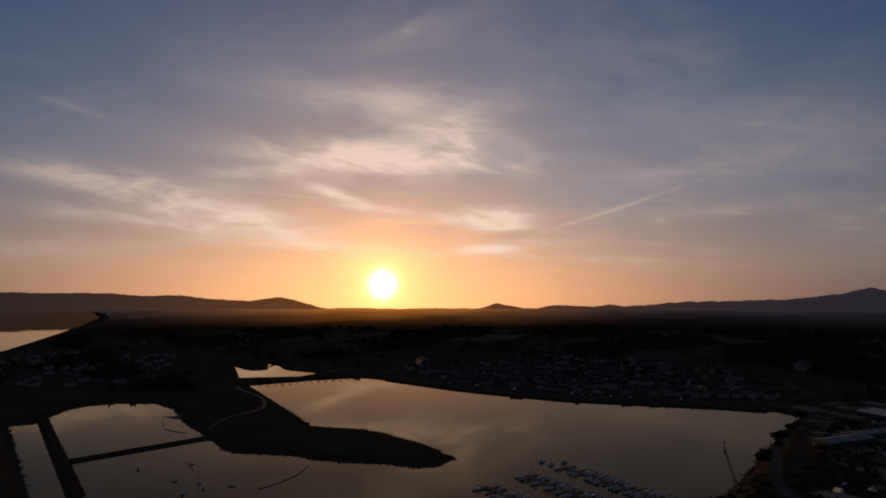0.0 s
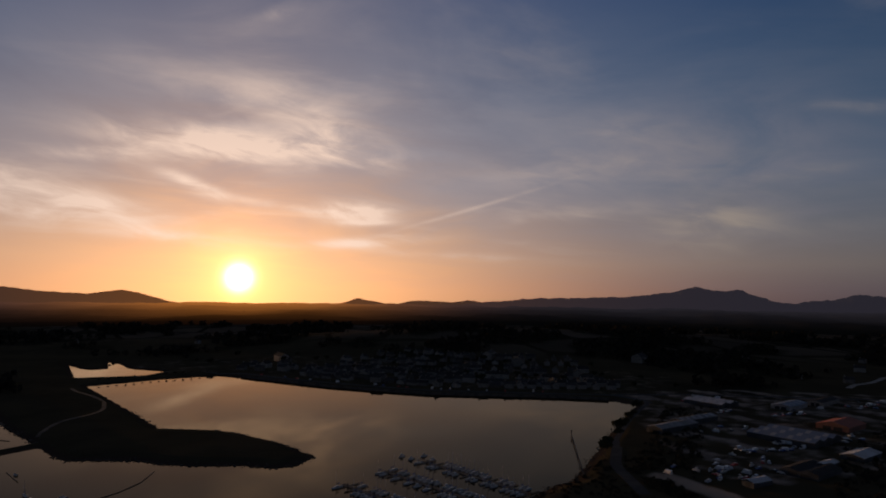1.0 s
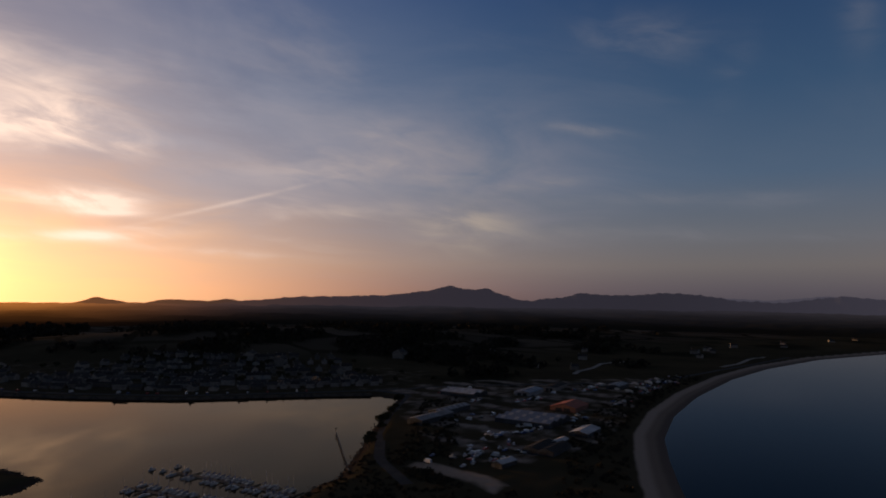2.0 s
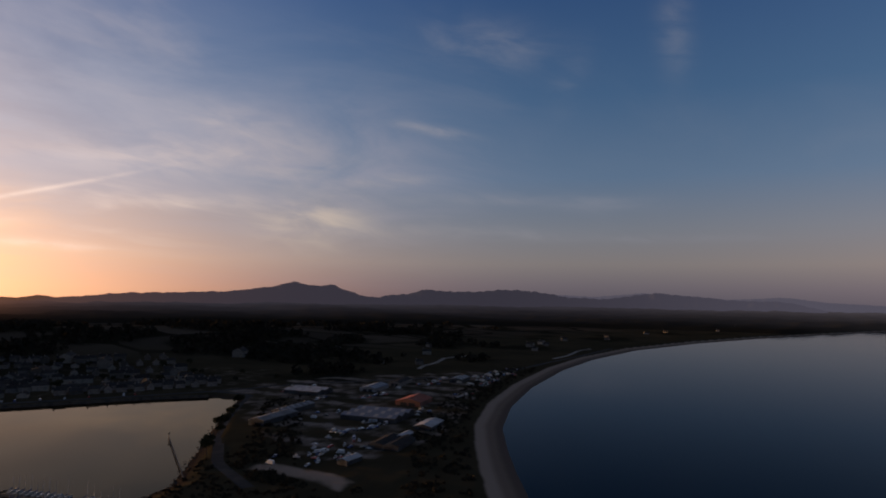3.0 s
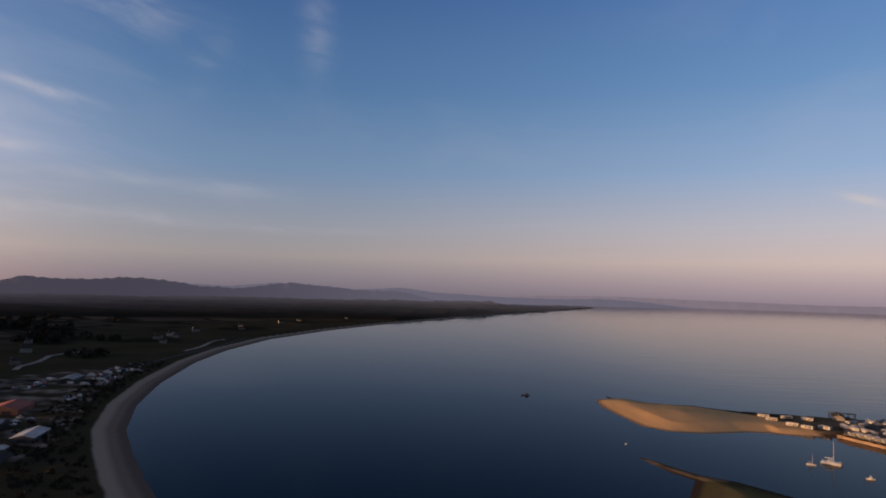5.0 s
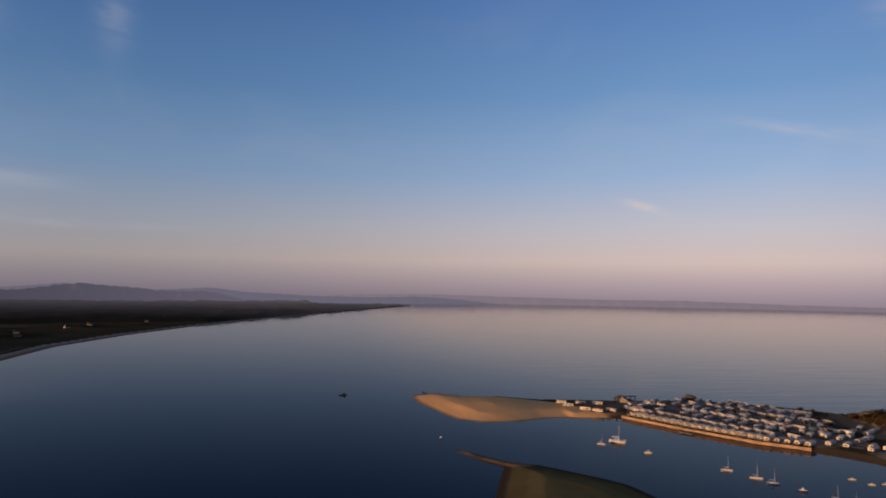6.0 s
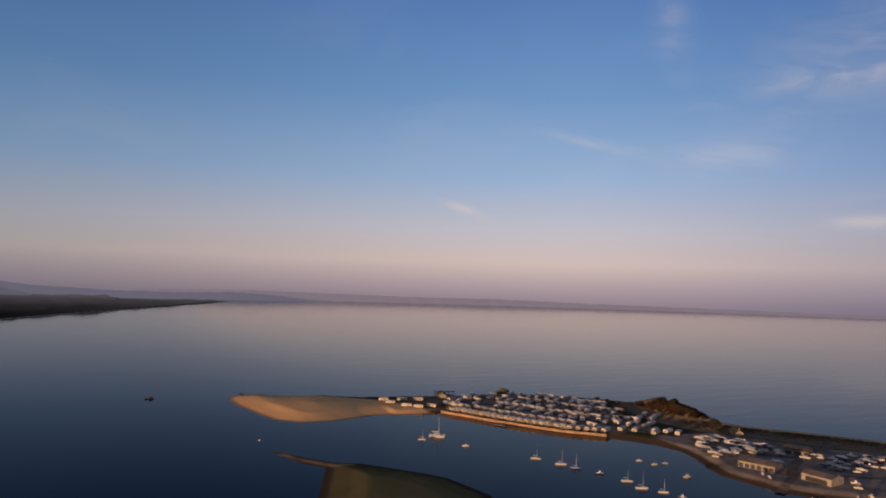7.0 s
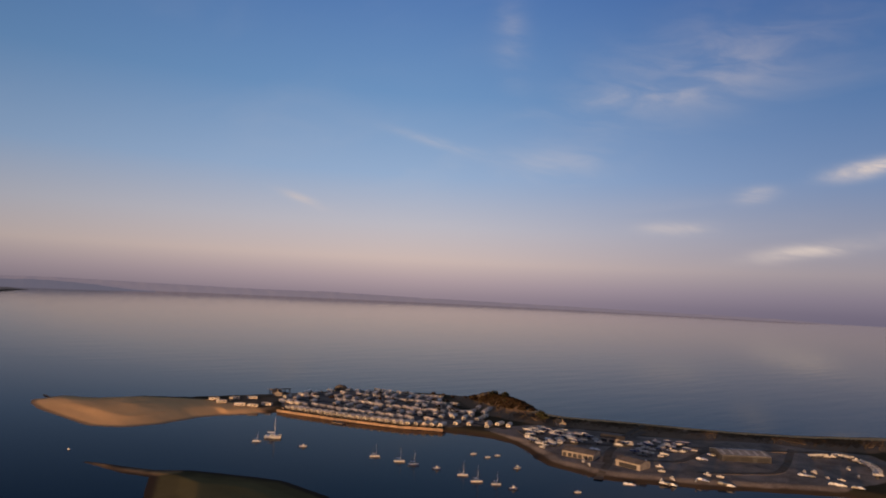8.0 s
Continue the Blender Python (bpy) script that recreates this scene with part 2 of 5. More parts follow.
def make_water():
    m = bpy.data.materials.new("sea_water")
    m.use_nodes = True
    N = Nodes(m.node_tree)
    at = N.add("ShaderNodeTexCoord").outputs["Object"]
    swell = N.add("ShaderNodeMapping", {"Vector": at, "Rotation": (0, 0, radians(-38)), "Scale": (1.0, 0.22, 1.0)}).outputs[0]
    h = N.math("ADD", N.math("MULTIPLY", N.noise(swell, 0.22, 3.0), 1.0), N.math("MULTIPLY", N.noise(at, 0.35, 3.0), 0.3))
    east = N.add("ShaderNodeSeparateXYZ", {0: at})
    open_sea = N.math("SUBTRACT", 1.0, N.smooth(N.math("SUBTRACT", east.outputs[1], N.math("MULTIPLY", east.outputs[0], 0.9)), -20.0, 160.0))
    bay = N.smooth(east.outputs[0], -430.0, -560.0)
    open_sea = N.math("MULTIPLY", open_sea, N.math("SUBTRACT", 1.0, bay))
    bands = N.add("ShaderNodeMapping", {"Vector": at, "Rotation": (0, 0, radians(50)), "Scale": (1.0, 0.2, 1.0)}).outputs[0]
    surf = N.math("MULTIPLY", N.smooth(N.math("ADD", east.outputs[1], N.math("MULTIPLY", east.outputs[0], -0.6)), -560.0, -700.0), 10.0)
    h = N.math("ADD", h, N.math("MULTIPLY", N.noise(bands, 0.055, 3.0), surf))
    relief = N.add("ShaderNodeBump", {"Strength": N.math("ADD", 0.004, N.math("MULTIPLY", open_sea, 0.024)), "Distance": 1.0, "Height": h})
    # index set by region, below water's own, to dim or brighten reflections
    ior = N.math("SUBTRACT", N.math("ADD", 1.135, N.math("MULTIPLY", bay, 0.12)), N.math("MULTIPLY", open_sea, 0.053))
    ior = N.math("ADD", ior, N.math("MULTIPLY", N.smooth(east.outputs[1], 20.0, -260.0), 0.04))
    body = N.add("ShaderNodeBsdfDiffuse", {"Color": N.mix(open_sea, rgb(0.016, 0.010, 0.005), rgb(0.0011, 0.0062, 0.0185))})
    # warmth of the reflection painted in: gold inshore, peach offshore, bluer northward
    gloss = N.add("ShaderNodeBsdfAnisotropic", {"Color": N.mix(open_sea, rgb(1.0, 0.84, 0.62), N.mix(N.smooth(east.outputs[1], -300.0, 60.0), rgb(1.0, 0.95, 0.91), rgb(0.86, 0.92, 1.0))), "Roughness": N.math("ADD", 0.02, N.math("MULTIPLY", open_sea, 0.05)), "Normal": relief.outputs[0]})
    sheen = N.add("ShaderNodeFresnel", {"IOR": ior, "Normal": relief.outputs[0]})
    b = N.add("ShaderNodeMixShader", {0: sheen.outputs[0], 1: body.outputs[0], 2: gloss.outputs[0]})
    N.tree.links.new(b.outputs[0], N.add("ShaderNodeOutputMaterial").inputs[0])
    return m


def make_ground():
    """Fields, woods, sand and yards, told apart by the ground's own land cover."""
    m = bpy.data.materials.new("ground_cover")
    m.use_nodes = True
    N = Nodes(m.node_tree)
    at = N.add("ShaderNodeTexCoord").outputs["Object"]

    def cover(name):
        return N.add("ShaderNodeAttribute", attribute_name=name).outputs["Fac"]

    fine, mid, large = N.noise(at, 0.9, 5.0), N.noise(at, 0.06, 5.0, 0.6, 0.5), N.noise(at, 0.011, 4.0, 0.6)
    field = N.add("ShaderNodeTexVoronoi", {"Vector": N.add("ShaderNodeMapping", {"Vector": at, "Rotation": (0, 0, 0.5), "Scale": (1.0, 0.6, 1.0)}).outputs[0], "Scale": 0.009})
    grass = N.mix(mid, rgb(0.042, 0.037, 0.024), rgb(0.076, 0.065, 0.041))
    grass = N.mix(N.smooth(large, 0.4, 0.65), grass, rgb(0.078, 0.064, 0.040))
    tone = N.add("ShaderNodeSeparateColor", {0: field.outputs["Color"]}).outputs[0]
    farm = N.mix(tone, rgb(0.066, 0.055, 0.042), rgb(0.118, 0.096, 0.073))
    hedge = N.add("ShaderNodeTexVoronoi", {"Vector": field.inputs["Vector"].links[0].from_socket, "Scale": 0.009}, feature="DISTANCE_TO_EDGE").outputs["Distance"]
    farm = N.mix(N.smooth(hedge, 0.03, 0.06), rgb(0.028, 0.025, 0.017), farm)
    col = N.mix(cover("farm"), grass, farm)
    col = N.mix(cover("turf"), col, N.mix(N.smooth(large, 0.42, 0.6), N.mix(mid, rgb(0.125, 0.104, 0.045), rgb(0.20, 0.165, 0.078)), N.mix(fine, rgb(0.060, 0.056, 0.028), rgb(0.10, 0.088, 0.042))))
    col = N.mix(N.math("MULTIPLY", cover("wood"), N.smooth(mid, 0.3, 0.5)), col, rgb(0.028, 0.027, 0.018))
    yard = N.mix(N.smooth(N.math("ADD", N.math("MULTIPLY", mid, 0.7), N.math("MULTIPLY", fine, 0.3)), 0.36, 0.64), rgb(0.165, 0.140, 0.120), rgb(0.33, 0.275, 0.235))
    col = N.mix(N.smooth(N.math("ADD", cover("yard"), N.math("MULTIPLY", N.math("SUBTRACT", mid, 0.5), 0.5)), 0.35, 0.6), col, yard)
    col = N.mix(N.smooth(N.math("ADD", cover("dune"), N.math("MULTIPLY", N.math("SUBTRACT", mid, 0.5), 0.8)), 0.35, 0.65), col, N.mix(fine, rgb(0.17, 0.118, 0.078), rgb(0.28, 0.20, 0.135)))
    ripple = N.noise(N.add("ShaderNodeMapping", {"Vector": at, "Scale": (0.25, 1.0, 1.0), "Rotation": (0, 0, 0.3)}).outputs[0], 0.12, 4.0)
    sand = N.mix(ripple, rgb(0.70, 0.41, 0.19), rgb(0.86, 0.54, 0.265))
    wet = N.add("ShaderNodeSeparateXYZ", {0: at}).outputs[2]
    col = N.mix(N.math("MAXIMUM", N.smooth(N.math("ADD", wet, N.math("MULTIPLY", mid, 0.8)), 1.2, 2.0), N.math("MULTIPLY", cover("turf"), 0.8)), rgb(0.062, 0.046, 0.035), col)
    sand = N.mix(N.smooth(wet, 0.1, 0.55), rgb(0.30, 0.205, 0.135), sand)
    # duller sand: the long beach's lack of sun is put into its colour
    dull_tone = N.mix(fine, rgb(0.35, 0.275, 0.215), rgb(0.46, 0.365, 0.29))
    dull_tone = N.mix(N.smooth(N.math("ADD", wet, N.math("MULTIPLY", mid, 0.3)), 0.5, 0.95), rgb(0.165, 0.13, 0.108), N.mix(N.smooth(wet, 1.0, 1.5), rgb(0.25, 0.195, 0.155), dull_tone))
    col = N.mix(N.smooth(N.math("ADD", cover("shingle"), N.math("MULTIPLY", N.math("SUBTRACT", mid, 0.5), 0.35)), 0.25, 0.6), col, dull_tone)
    col = N.mix(N.smooth(N.math("ADD", cover("sand"), N.math("MULTIPLY", N.math("SUBTRACT", mid, 0.5), 0.35)), 0.25, 0.72), col, sand)
    relief = N.add("ShaderNodeBump", {"Strength": 0.12, "Distance": 0.3, "Height": fine})
    b = N.add("ShaderNodeBsdfPrincipled", {"Base Color": col, "Roughness": 0.95, "Specular IOR Level": 0.0, "Normal": relief.outputs[0]})
    N.tree.links.new(b.outputs[0], N.add("ShaderNodeOutputMaterial").inputs[0])
    return m


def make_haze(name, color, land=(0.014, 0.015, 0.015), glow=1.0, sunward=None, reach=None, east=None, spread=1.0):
    """Far hills that give off their haze as emission, warmer towards the sun."""
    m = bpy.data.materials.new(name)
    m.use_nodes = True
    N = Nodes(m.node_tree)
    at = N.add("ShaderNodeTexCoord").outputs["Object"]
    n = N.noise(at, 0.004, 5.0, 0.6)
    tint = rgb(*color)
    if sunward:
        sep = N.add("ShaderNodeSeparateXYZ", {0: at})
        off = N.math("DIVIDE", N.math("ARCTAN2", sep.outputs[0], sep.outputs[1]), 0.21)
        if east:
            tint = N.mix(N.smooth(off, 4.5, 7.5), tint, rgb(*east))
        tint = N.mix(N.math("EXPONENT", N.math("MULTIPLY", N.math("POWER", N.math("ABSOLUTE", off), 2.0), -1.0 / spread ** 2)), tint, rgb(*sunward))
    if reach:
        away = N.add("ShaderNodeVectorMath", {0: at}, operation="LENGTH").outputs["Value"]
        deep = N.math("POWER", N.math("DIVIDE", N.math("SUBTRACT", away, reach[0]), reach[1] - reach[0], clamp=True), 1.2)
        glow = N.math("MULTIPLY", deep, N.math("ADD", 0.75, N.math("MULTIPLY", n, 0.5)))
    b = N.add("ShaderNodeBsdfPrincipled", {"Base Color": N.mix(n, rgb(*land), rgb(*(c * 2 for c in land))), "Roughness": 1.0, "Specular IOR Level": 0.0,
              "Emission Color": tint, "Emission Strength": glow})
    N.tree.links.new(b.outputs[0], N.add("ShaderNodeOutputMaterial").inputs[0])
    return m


def make_leaves(name, a, b2):
    m = bpy.data.materials.new(name)
    m.use_nodes = True
    N = Nodes(m.node_tree)
    geo = N.add("ShaderNodeNewGeometry").outputs["Random Per Island"]
    col = N.mix(geo, rgb(*a), rgb(*b2))
    b = N.add("ShaderNodeBsdfPrincipled", {"Base Color": col, "Roughness": 0.9, "Specular IOR Level": 0.0})
    N.tree.links.new(b.outputs[0], N.add("ShaderNodeOutputMaterial").inputs[0])
    return m


WATER, GROUND = make_water(), make_ground()
RENDER_WALL = surface("painted_render", (0.21, 0.185, 0.155), 0.9, (0.15, 0.135, 0.115), 1.5, 0.4, random_tone=0.55)
STONE_WALL = surface("rubble_stone", (0.24, 0.21, 0.18), 0.92, (0.17, 0.155, 0.14), 3.0, 0.5, bump=0.5)
QUAY_STONE = surface("quay_stone", (0.27, 0.18, 0.115), 0.9, (0.19, 0.135, 0.095), 1.2, 0.2, bump=0.5)
SLATE = surface("slate", (0.045, 0.043, 0.044), 0.86, (0.06, 0.055, 0.05), 2.0, 0.3, random_tone=0.25)
SHEET_GREY = surface("grey_sheet_metal", (0.26, 0.255, 0.26), 0.6, (0.19, 0.185, 0.185), 0.8, 0.12, metal=0.2)
SHEET_BLUE = surface("blue_sheet_metal", (0.17, 0.215, 0.29), 0.6, (0.20, 0.235, 0.30), 0.8, 0.1, metal=0.1)
SHEET_RED = surface("rust_red_sheet", (0.36, 0.115, 0.072), 0.65, (0.30, 0.105, 0.07), 0.8, 0.1)
SHEET_WHITE = surface("white_sheet_metal", (0.52, 0.52, 0.53), 0.5, (0.42, 0.41, 0.41), 0.8, 0.1)
CLAD_DARK = surface("dark_cladding", (0.055, 0.057, 0.06), 0.6, (0.042, 0.042, 0.044), 0.8, 0.15)
CLAD_RED = surface("red_brown_cladding", (0.20, 0.09, 0.065), 0.7, (0.15, 0.08, 0.06), 0.8, 0.15)
SHEET_BROWN = surface("brown_sheet_roof", (0.15, 0.13, 0.118), 0.7, (0.11, 0.095, 0.085), 0.8, 0.15)
ROOFLIGHT = surface("rooflight", (0.36, 0.37, 0.38), 0.4, grain=0.7)
GLASS = surface("window_glass", (0.03, 0.035, 0.04), 0.08, spread=0.1, bump=0.0)
DOOR_PAINT = surface("door_paint", (0.16, 0.12, 0.10), 0.5, random_tone=0.4)
CARAVAN_SKIN = surface("cream_cladding", (0.50, 0.455, 0.38), 0.5, (0.40, 0.365, 0.31), 1.0, 0.3, random_tone=0.2)
CARAVAN_ROOF = surface("caravan_roof", (0.64, 0.575, 0.51), 0.6, (0.52, 0.465, 0.41), 0.8, 0.3, random_tone=0.3)
TIMBER = surface("weathered_timber", (0.25, 0.19, 0.135), 0.85, (0.18, 0.145, 0.11), 2.0, 0.5, bump=0.3)
HULL_WHITE = surface("white_gelcoat", (0.41, 0.405, 0.40), 0.25, spread=0.06, coat=0.3, random_tone=0.1)
HULL_BLUE = surface("navy_hull", (0.03, 0.05, 0.13), 0.25, spread=0.1, coat=0.3)
DECK = surface("deck_paint", (0.62, 0.60, 0.55), 0.6, spread=0.1)
CANVAS = surface("blue_canvas", (0.04, 0.08, 0.22), 0.9, spread=0.2)
SPAR = surface("aluminium_spar", (0.50, 0.50, 0.51), 0.4, metal=0.3, spread=0.05)
DARK_TRIM = surface("dark_trim", (0.03, 0.03, 0.032), 0.6)
TYRE = surface("tyre_rubber", (0.02, 0.02, 0.02), 0.9)
CAR_PAINT = [surface("car_paint_" + n, c, 0.3, coat=0.6, spread=0.05) for n, c in
             (("white", (0.5, 0.5, 0.5)), ("silver", (0.4, 0.41, 0.43)), ("red", (0.3, 0.03, 0.03)), ("blue", (0.04, 0.07, 0.2)), ("black", (0.02, 0.02, 0.02)))]
DUNE_GRASS = make_leaves("dune_grass", (0.075, 0.055, 0.035), (0.155, 0.112, 0.070))
BARK = surface("bark", (0.10, 0.075, 0.055), 0.95, bump=0.6)
LEAVES = make_leaves("dark_leaves", (0.024, 0.026, 0.015), (0.055, 0.053, 0.030))
SCRUB = make_leaves("brown_scrub", (0.024, 0.017, 0.011), (0.056, 0.038, 0.023))
# leaves darkened to look unlit; the missing sun is put into their colour
SHADED_LEAVES = make_leaves("dusk_woods", (0.022, 0.020, 0.015), (0.045, 0.039, 0.029))
CONCRETE = surface("concrete", (0.34, 0.32, 0.29), 0.9, (0.26, 0.245, 0.225), 1.0, 0.2)
ASPHALT = surface("asphalt", (0.055, 0.055, 0.056), 0.9, (0.075, 0.073, 0.07), 2.0, 0.1)
DIRT = surface("trodden_dirt", (0.15, 0.125, 0.10), 0.95, (0.11, 0.09, 0.07), 1.0, 0.2)
ROCK = surface("dark_rock", (0.10, 0.085, 0.07), 0.9, (0.06, 0.055, 0.05), 0.8, 0.2, bump=0.6)
# plain's haze and glare, orange towards the sun, put into its emission
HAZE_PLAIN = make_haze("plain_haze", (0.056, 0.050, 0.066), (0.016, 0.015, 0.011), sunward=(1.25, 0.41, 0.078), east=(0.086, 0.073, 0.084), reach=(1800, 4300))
PEBBLE = surface("grey_pebbledash", (0.25, 0.225, 0.20), 0.9, (0.19, 0.17, 0.155), 2.0, 0.3)
# haze of the hills and far coast as emission, a tint for each range
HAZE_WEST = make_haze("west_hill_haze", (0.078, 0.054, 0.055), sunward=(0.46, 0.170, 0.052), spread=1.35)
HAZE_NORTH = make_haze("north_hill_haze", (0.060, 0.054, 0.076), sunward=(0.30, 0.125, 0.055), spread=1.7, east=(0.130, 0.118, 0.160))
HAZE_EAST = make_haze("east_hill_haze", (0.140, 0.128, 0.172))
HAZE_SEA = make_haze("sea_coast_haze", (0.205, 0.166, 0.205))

# ---- water and land ----
def mesh_object(name, verts, faces, material, parent=None, smooth=False):
    me = bpy.data.meshes.new(name)
    me.from_pydata([tuple(v) for v in verts], [], faces)
    me.materials.append(material)
    if smooth:
        me.polygons.foreach_set("use_smooth", [True] * len(me.polygons))
    ob = new(name, me)
    ob.parent = parent
    return ob


rim = [(4900 * math.cos(a), 4900 * math.sin(a), 0) for a in np.linspace(0, 2 * math.pi, 193)[:-1]]
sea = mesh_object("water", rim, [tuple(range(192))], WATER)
tagged(sea, "calm dark blue sea and harbour water with tinted dusk reflections", "water", kind="structure")

# shorelines, as runs of bends in metres
BEACH = [(310, -66), (272, -20), (240, 40), (240, 110), (267, 159), (307, 193), (350, 227), (400, 264), (480, 308), (590, 354), (750, 405),
         (900, 437), (1105, 456), (1370, 432), (1640, 378), (2200, 215), (2750, 20), (3500, -245), (3980, -388), (3960, -60), (3750, 130), (4300, 200), (6000, 300)]
OPEN_SEA = [(6500, 0), (4600, -4600), (0, -6500), (-4600, -4600), (-6500, 0), (-4600, 4600), (-2700, 5900), (-1913, 4476), (-1562, 3762), (-1252, 3075),
            (-962, 2216), (-777, 1619), (-665, 1240), (-590, 850), (-540, 400), (-430, 0), (-250, -350), (0, -600), (150, -660)]
HEADLAND = [(212, -600), (227, -574), (252, -534), (281, -501), (313, -474), (349, -448), (383, -418), (402, -412), (440, -425), (480, -412), (515, -385),
            (545, -350), (566, -315), (571, -237), (582, -172), (602, -138), (606, -104), (626, -80), (614, -58), (598, -55), (574, -57), (537, -67),
            (499, -78), (486, -95), (485, -118), (499, -155), (494, -207), (440, -235), (402, -260), (380, -285), (354, -303), (332, -307), (312, -301)]
HARBOUR_SOUTH = [(298, -294), (280, -287), (265, -290), (247, -293), (232, -304), (205, -331), (177, -366), (157, -389), (60, -420), (-80, -380), (-190, -200),
                 (-230, 0), (-215, 150), (-167, 334), (-274, 518), (-260, 528), (-262, 546), (-264, 585), (-256, 610), (-236, 621), (-201, 617), (-175, 583),
                 (-149, 522), (-124, 479), (-116, 465)]
SPIT = [(-99, 430), (-87, 416), (-55, 410), (-37, 396), (-20, 388), (9, 381), (22, 371), (35, 373), (48, 392), (29, 435), (2, 473), (-10, 484), (-48, 498), (-81, 583), (-141, 733)]
HARBOUR_NORTH = [(-71, 776), (-19, 793), (8, 769), (56, 712), (94, 670), (129, 640), (175, 603), (222, 583), (289, 555), (333, 531), (340, 500), (281, 437), (229, 374),
                 (191, 330), (173, 308), (157, 302), (141, 290), (110, 262), (80, 230), (60, 150), (70, 60), (150, -30), (220, -110), (290, -147), (325, -139),
                 (338, -129), (365, -105), (374, -89), (388, -77), (410, -59), (376, -73), (363, -83), (338, -75)]
SHORE = BEACH + OPEN_SEA + HEADLAND + HARBOUR_SOUTH + SPIT + HARBOUR_NORTH
POOL = [(-200, 935), (-176, 886), (-146, 884), (-160, 965), (-139, 930), (-124, 882), (-77, 844), (-99, 802), (-164, 796)]
CAUSEWAYS = [((-264, 546), (-145, 334), 4.5), ((-112, 467), (-180, 404), 8.0)]


def inside_distance(px, py, ring):
    """Signed distance to a closed outline, positive inside."""
    ring = np.array(ring, float)
    best, odd = np.full(px.shape, 1e12), np.zeros(px.shape, bool)
    for (ax, ay), (bx, by) in zip(ring, np.roll(ring, -1, axis=0)):
        dx, dy = bx - ax, by - ay
        u = np.clip(((px - ax) * dx + (py - ay) * dy) / (dx * dx + dy * dy), 0, 1)
        best = np.minimum(best, (px - ax - u * dx) ** 2 + (py - ay - u * dy) ** 2)
        if ay != by:
            odd ^= ((ay > py) != (by > py)) & (px < (bx - ax) * (py - ay) / (by - ay) + ax)
    return np.where(odd, 1, -1) * np.sqrt(best)


def near_line(px, py, line):
    best = np.full(px.shape, 1e12)
    for (ax, ay), (bx, by) in zip(line, line[1:]):
        dx, dy = bx - ax, by - ay
        u = np.clip(((px - ax) * dx + (py - ay) * dy) / (dx * dx + dy * dy), 0, 1)
        best = np.minimum(best, (px - ax - u * dx) ** 2 + (py - ay - u * dy) ** 2)
    return np.sqrt(best)


def waves(x, y, size, seed):
    """Smooth uneven relief, about -1 to 1."""
    r, out = np.random.RandomState(seed), 0
    for k in range(7):
        a, s, p = r.uniform(0, math.pi), size / 1.7 ** (k % 4) * r.uniform(0.8, 1.25), r.uniform(0, 6.3)
        out = out + np.sin((x * math.cos(a) + y * math.sin(a)) / s * 6.283 + p) / 1.5 ** (k % 4)
    return out / 3.2


def step(v, lo, hi):
    u = np.clip((v - lo) / (hi - lo), 0, 1)
    return u * u * (3 - 2 * u)


def land_at(x, y):
    """Height of the ground and the distance inland."""
    x, y = np.asarray(x, float), np.asarray(y, float)
    inland = np.minimum(-inside_distance(x, y, SHORE), -inside_distance(x, y, POOL))
    beach = step(near_line(x, y, BEACH[:19]), 90, 60)
    inland = inland + (1.0 * waves(x, y, 23, 3) + 0.25 * waves(x, y, 9, 4)) * (1 - 0.85 * beach)
    for a, b, half in CAUSEWAYS:
        inland = np.maximum(inland, half - near_line(x, y, [a, b]) + 0.25 * waves(x, y, 25, 5))
    slope = np.where((beach > 0.3) | (near_line(x, y, HEADLAND[:9]) < 45) | ((x > 470) & (y > -170) & (y < 0)), 0.10, 0.22)
    z = np.clip(inland * slope, -4, 2.3)
    z = z + step(inland, 10, 60) * (0.5 + 0.5 * waves(x, y, 60, 6)) * 0.8
    # sand bank of the spit, the rocky knoll, the fields that rise inland
    z = z + 1.2 * np.exp(-(((x - 540) / 40) ** 2 + ((y + 120) / 42) ** 2)) * step(inland, 2, 25)
    z = z + 6.5 * np.exp(-(((x - 437) / 34) ** 2 + ((y + 396) / 17) ** 2) ** 1.4) * step(inland, 0, 12)
    rise = step(inland, 250, 2600) * step(y + 0.25 * x, 500, 1500) * step(np.hypot(x, y), 2700, 1800)
    z = z + rise * (8 + 6 * waves(x, y, 1500, 7) + 4 * waves(x, y, 420, 8))
    # wooded hill, raised and widened to keep the sun lamp off the works
    hill = np.exp(-(((x - 430) / 480) ** 2 + ((y - 1120) / 240) ** 2))
    return z + 29 * hill * step(inland, 100, 400), inland


bearing = np.radians(np.concatenate([np.arange(-45, 165, 0.25), np.arange(165, 315, 3.0)]))
reach = np.concatenate([[40, 90, 150, 210, 250], 285 * 1.0062 ** np.arange(0, 205), 1020 * 1.021 ** np.arange(0, 75)])
reach = np.append(reach[reach < 4780], 4830)
gx = np.outer(reach, np.sin(bearing)).ravel()
gy = np.outer(reach, np.cos(bearing)).ravel()
gz, g_in = land_at(gx, gy)
nb, nr = len(bearing), len(reach)
i, j = np.meshgrid(np.arange(nr - 1), np.arange(nb), indexing="ij")
k = (j + 1) % nb
quads = np.stack([i * nb + j, (i + 1) * nb + j, (i + 1) * nb + k, i * nb + k], axis=-1).reshape(-1, 4)
quads = quads[:, ::-1]
quads = quads[(gz[quads] > -3.0).any(axis=1)]
me = bpy.data.meshes.new("ground")
me.vertices.add(len(gx)), me.loops.add(quads.size), me.polygons.add(len(quads))
me.vertices.foreach_set("co", np.stack([gx, gy, gz], axis=1).ravel())
me.loops.foreach_set("vertex_index", quads.ravel())
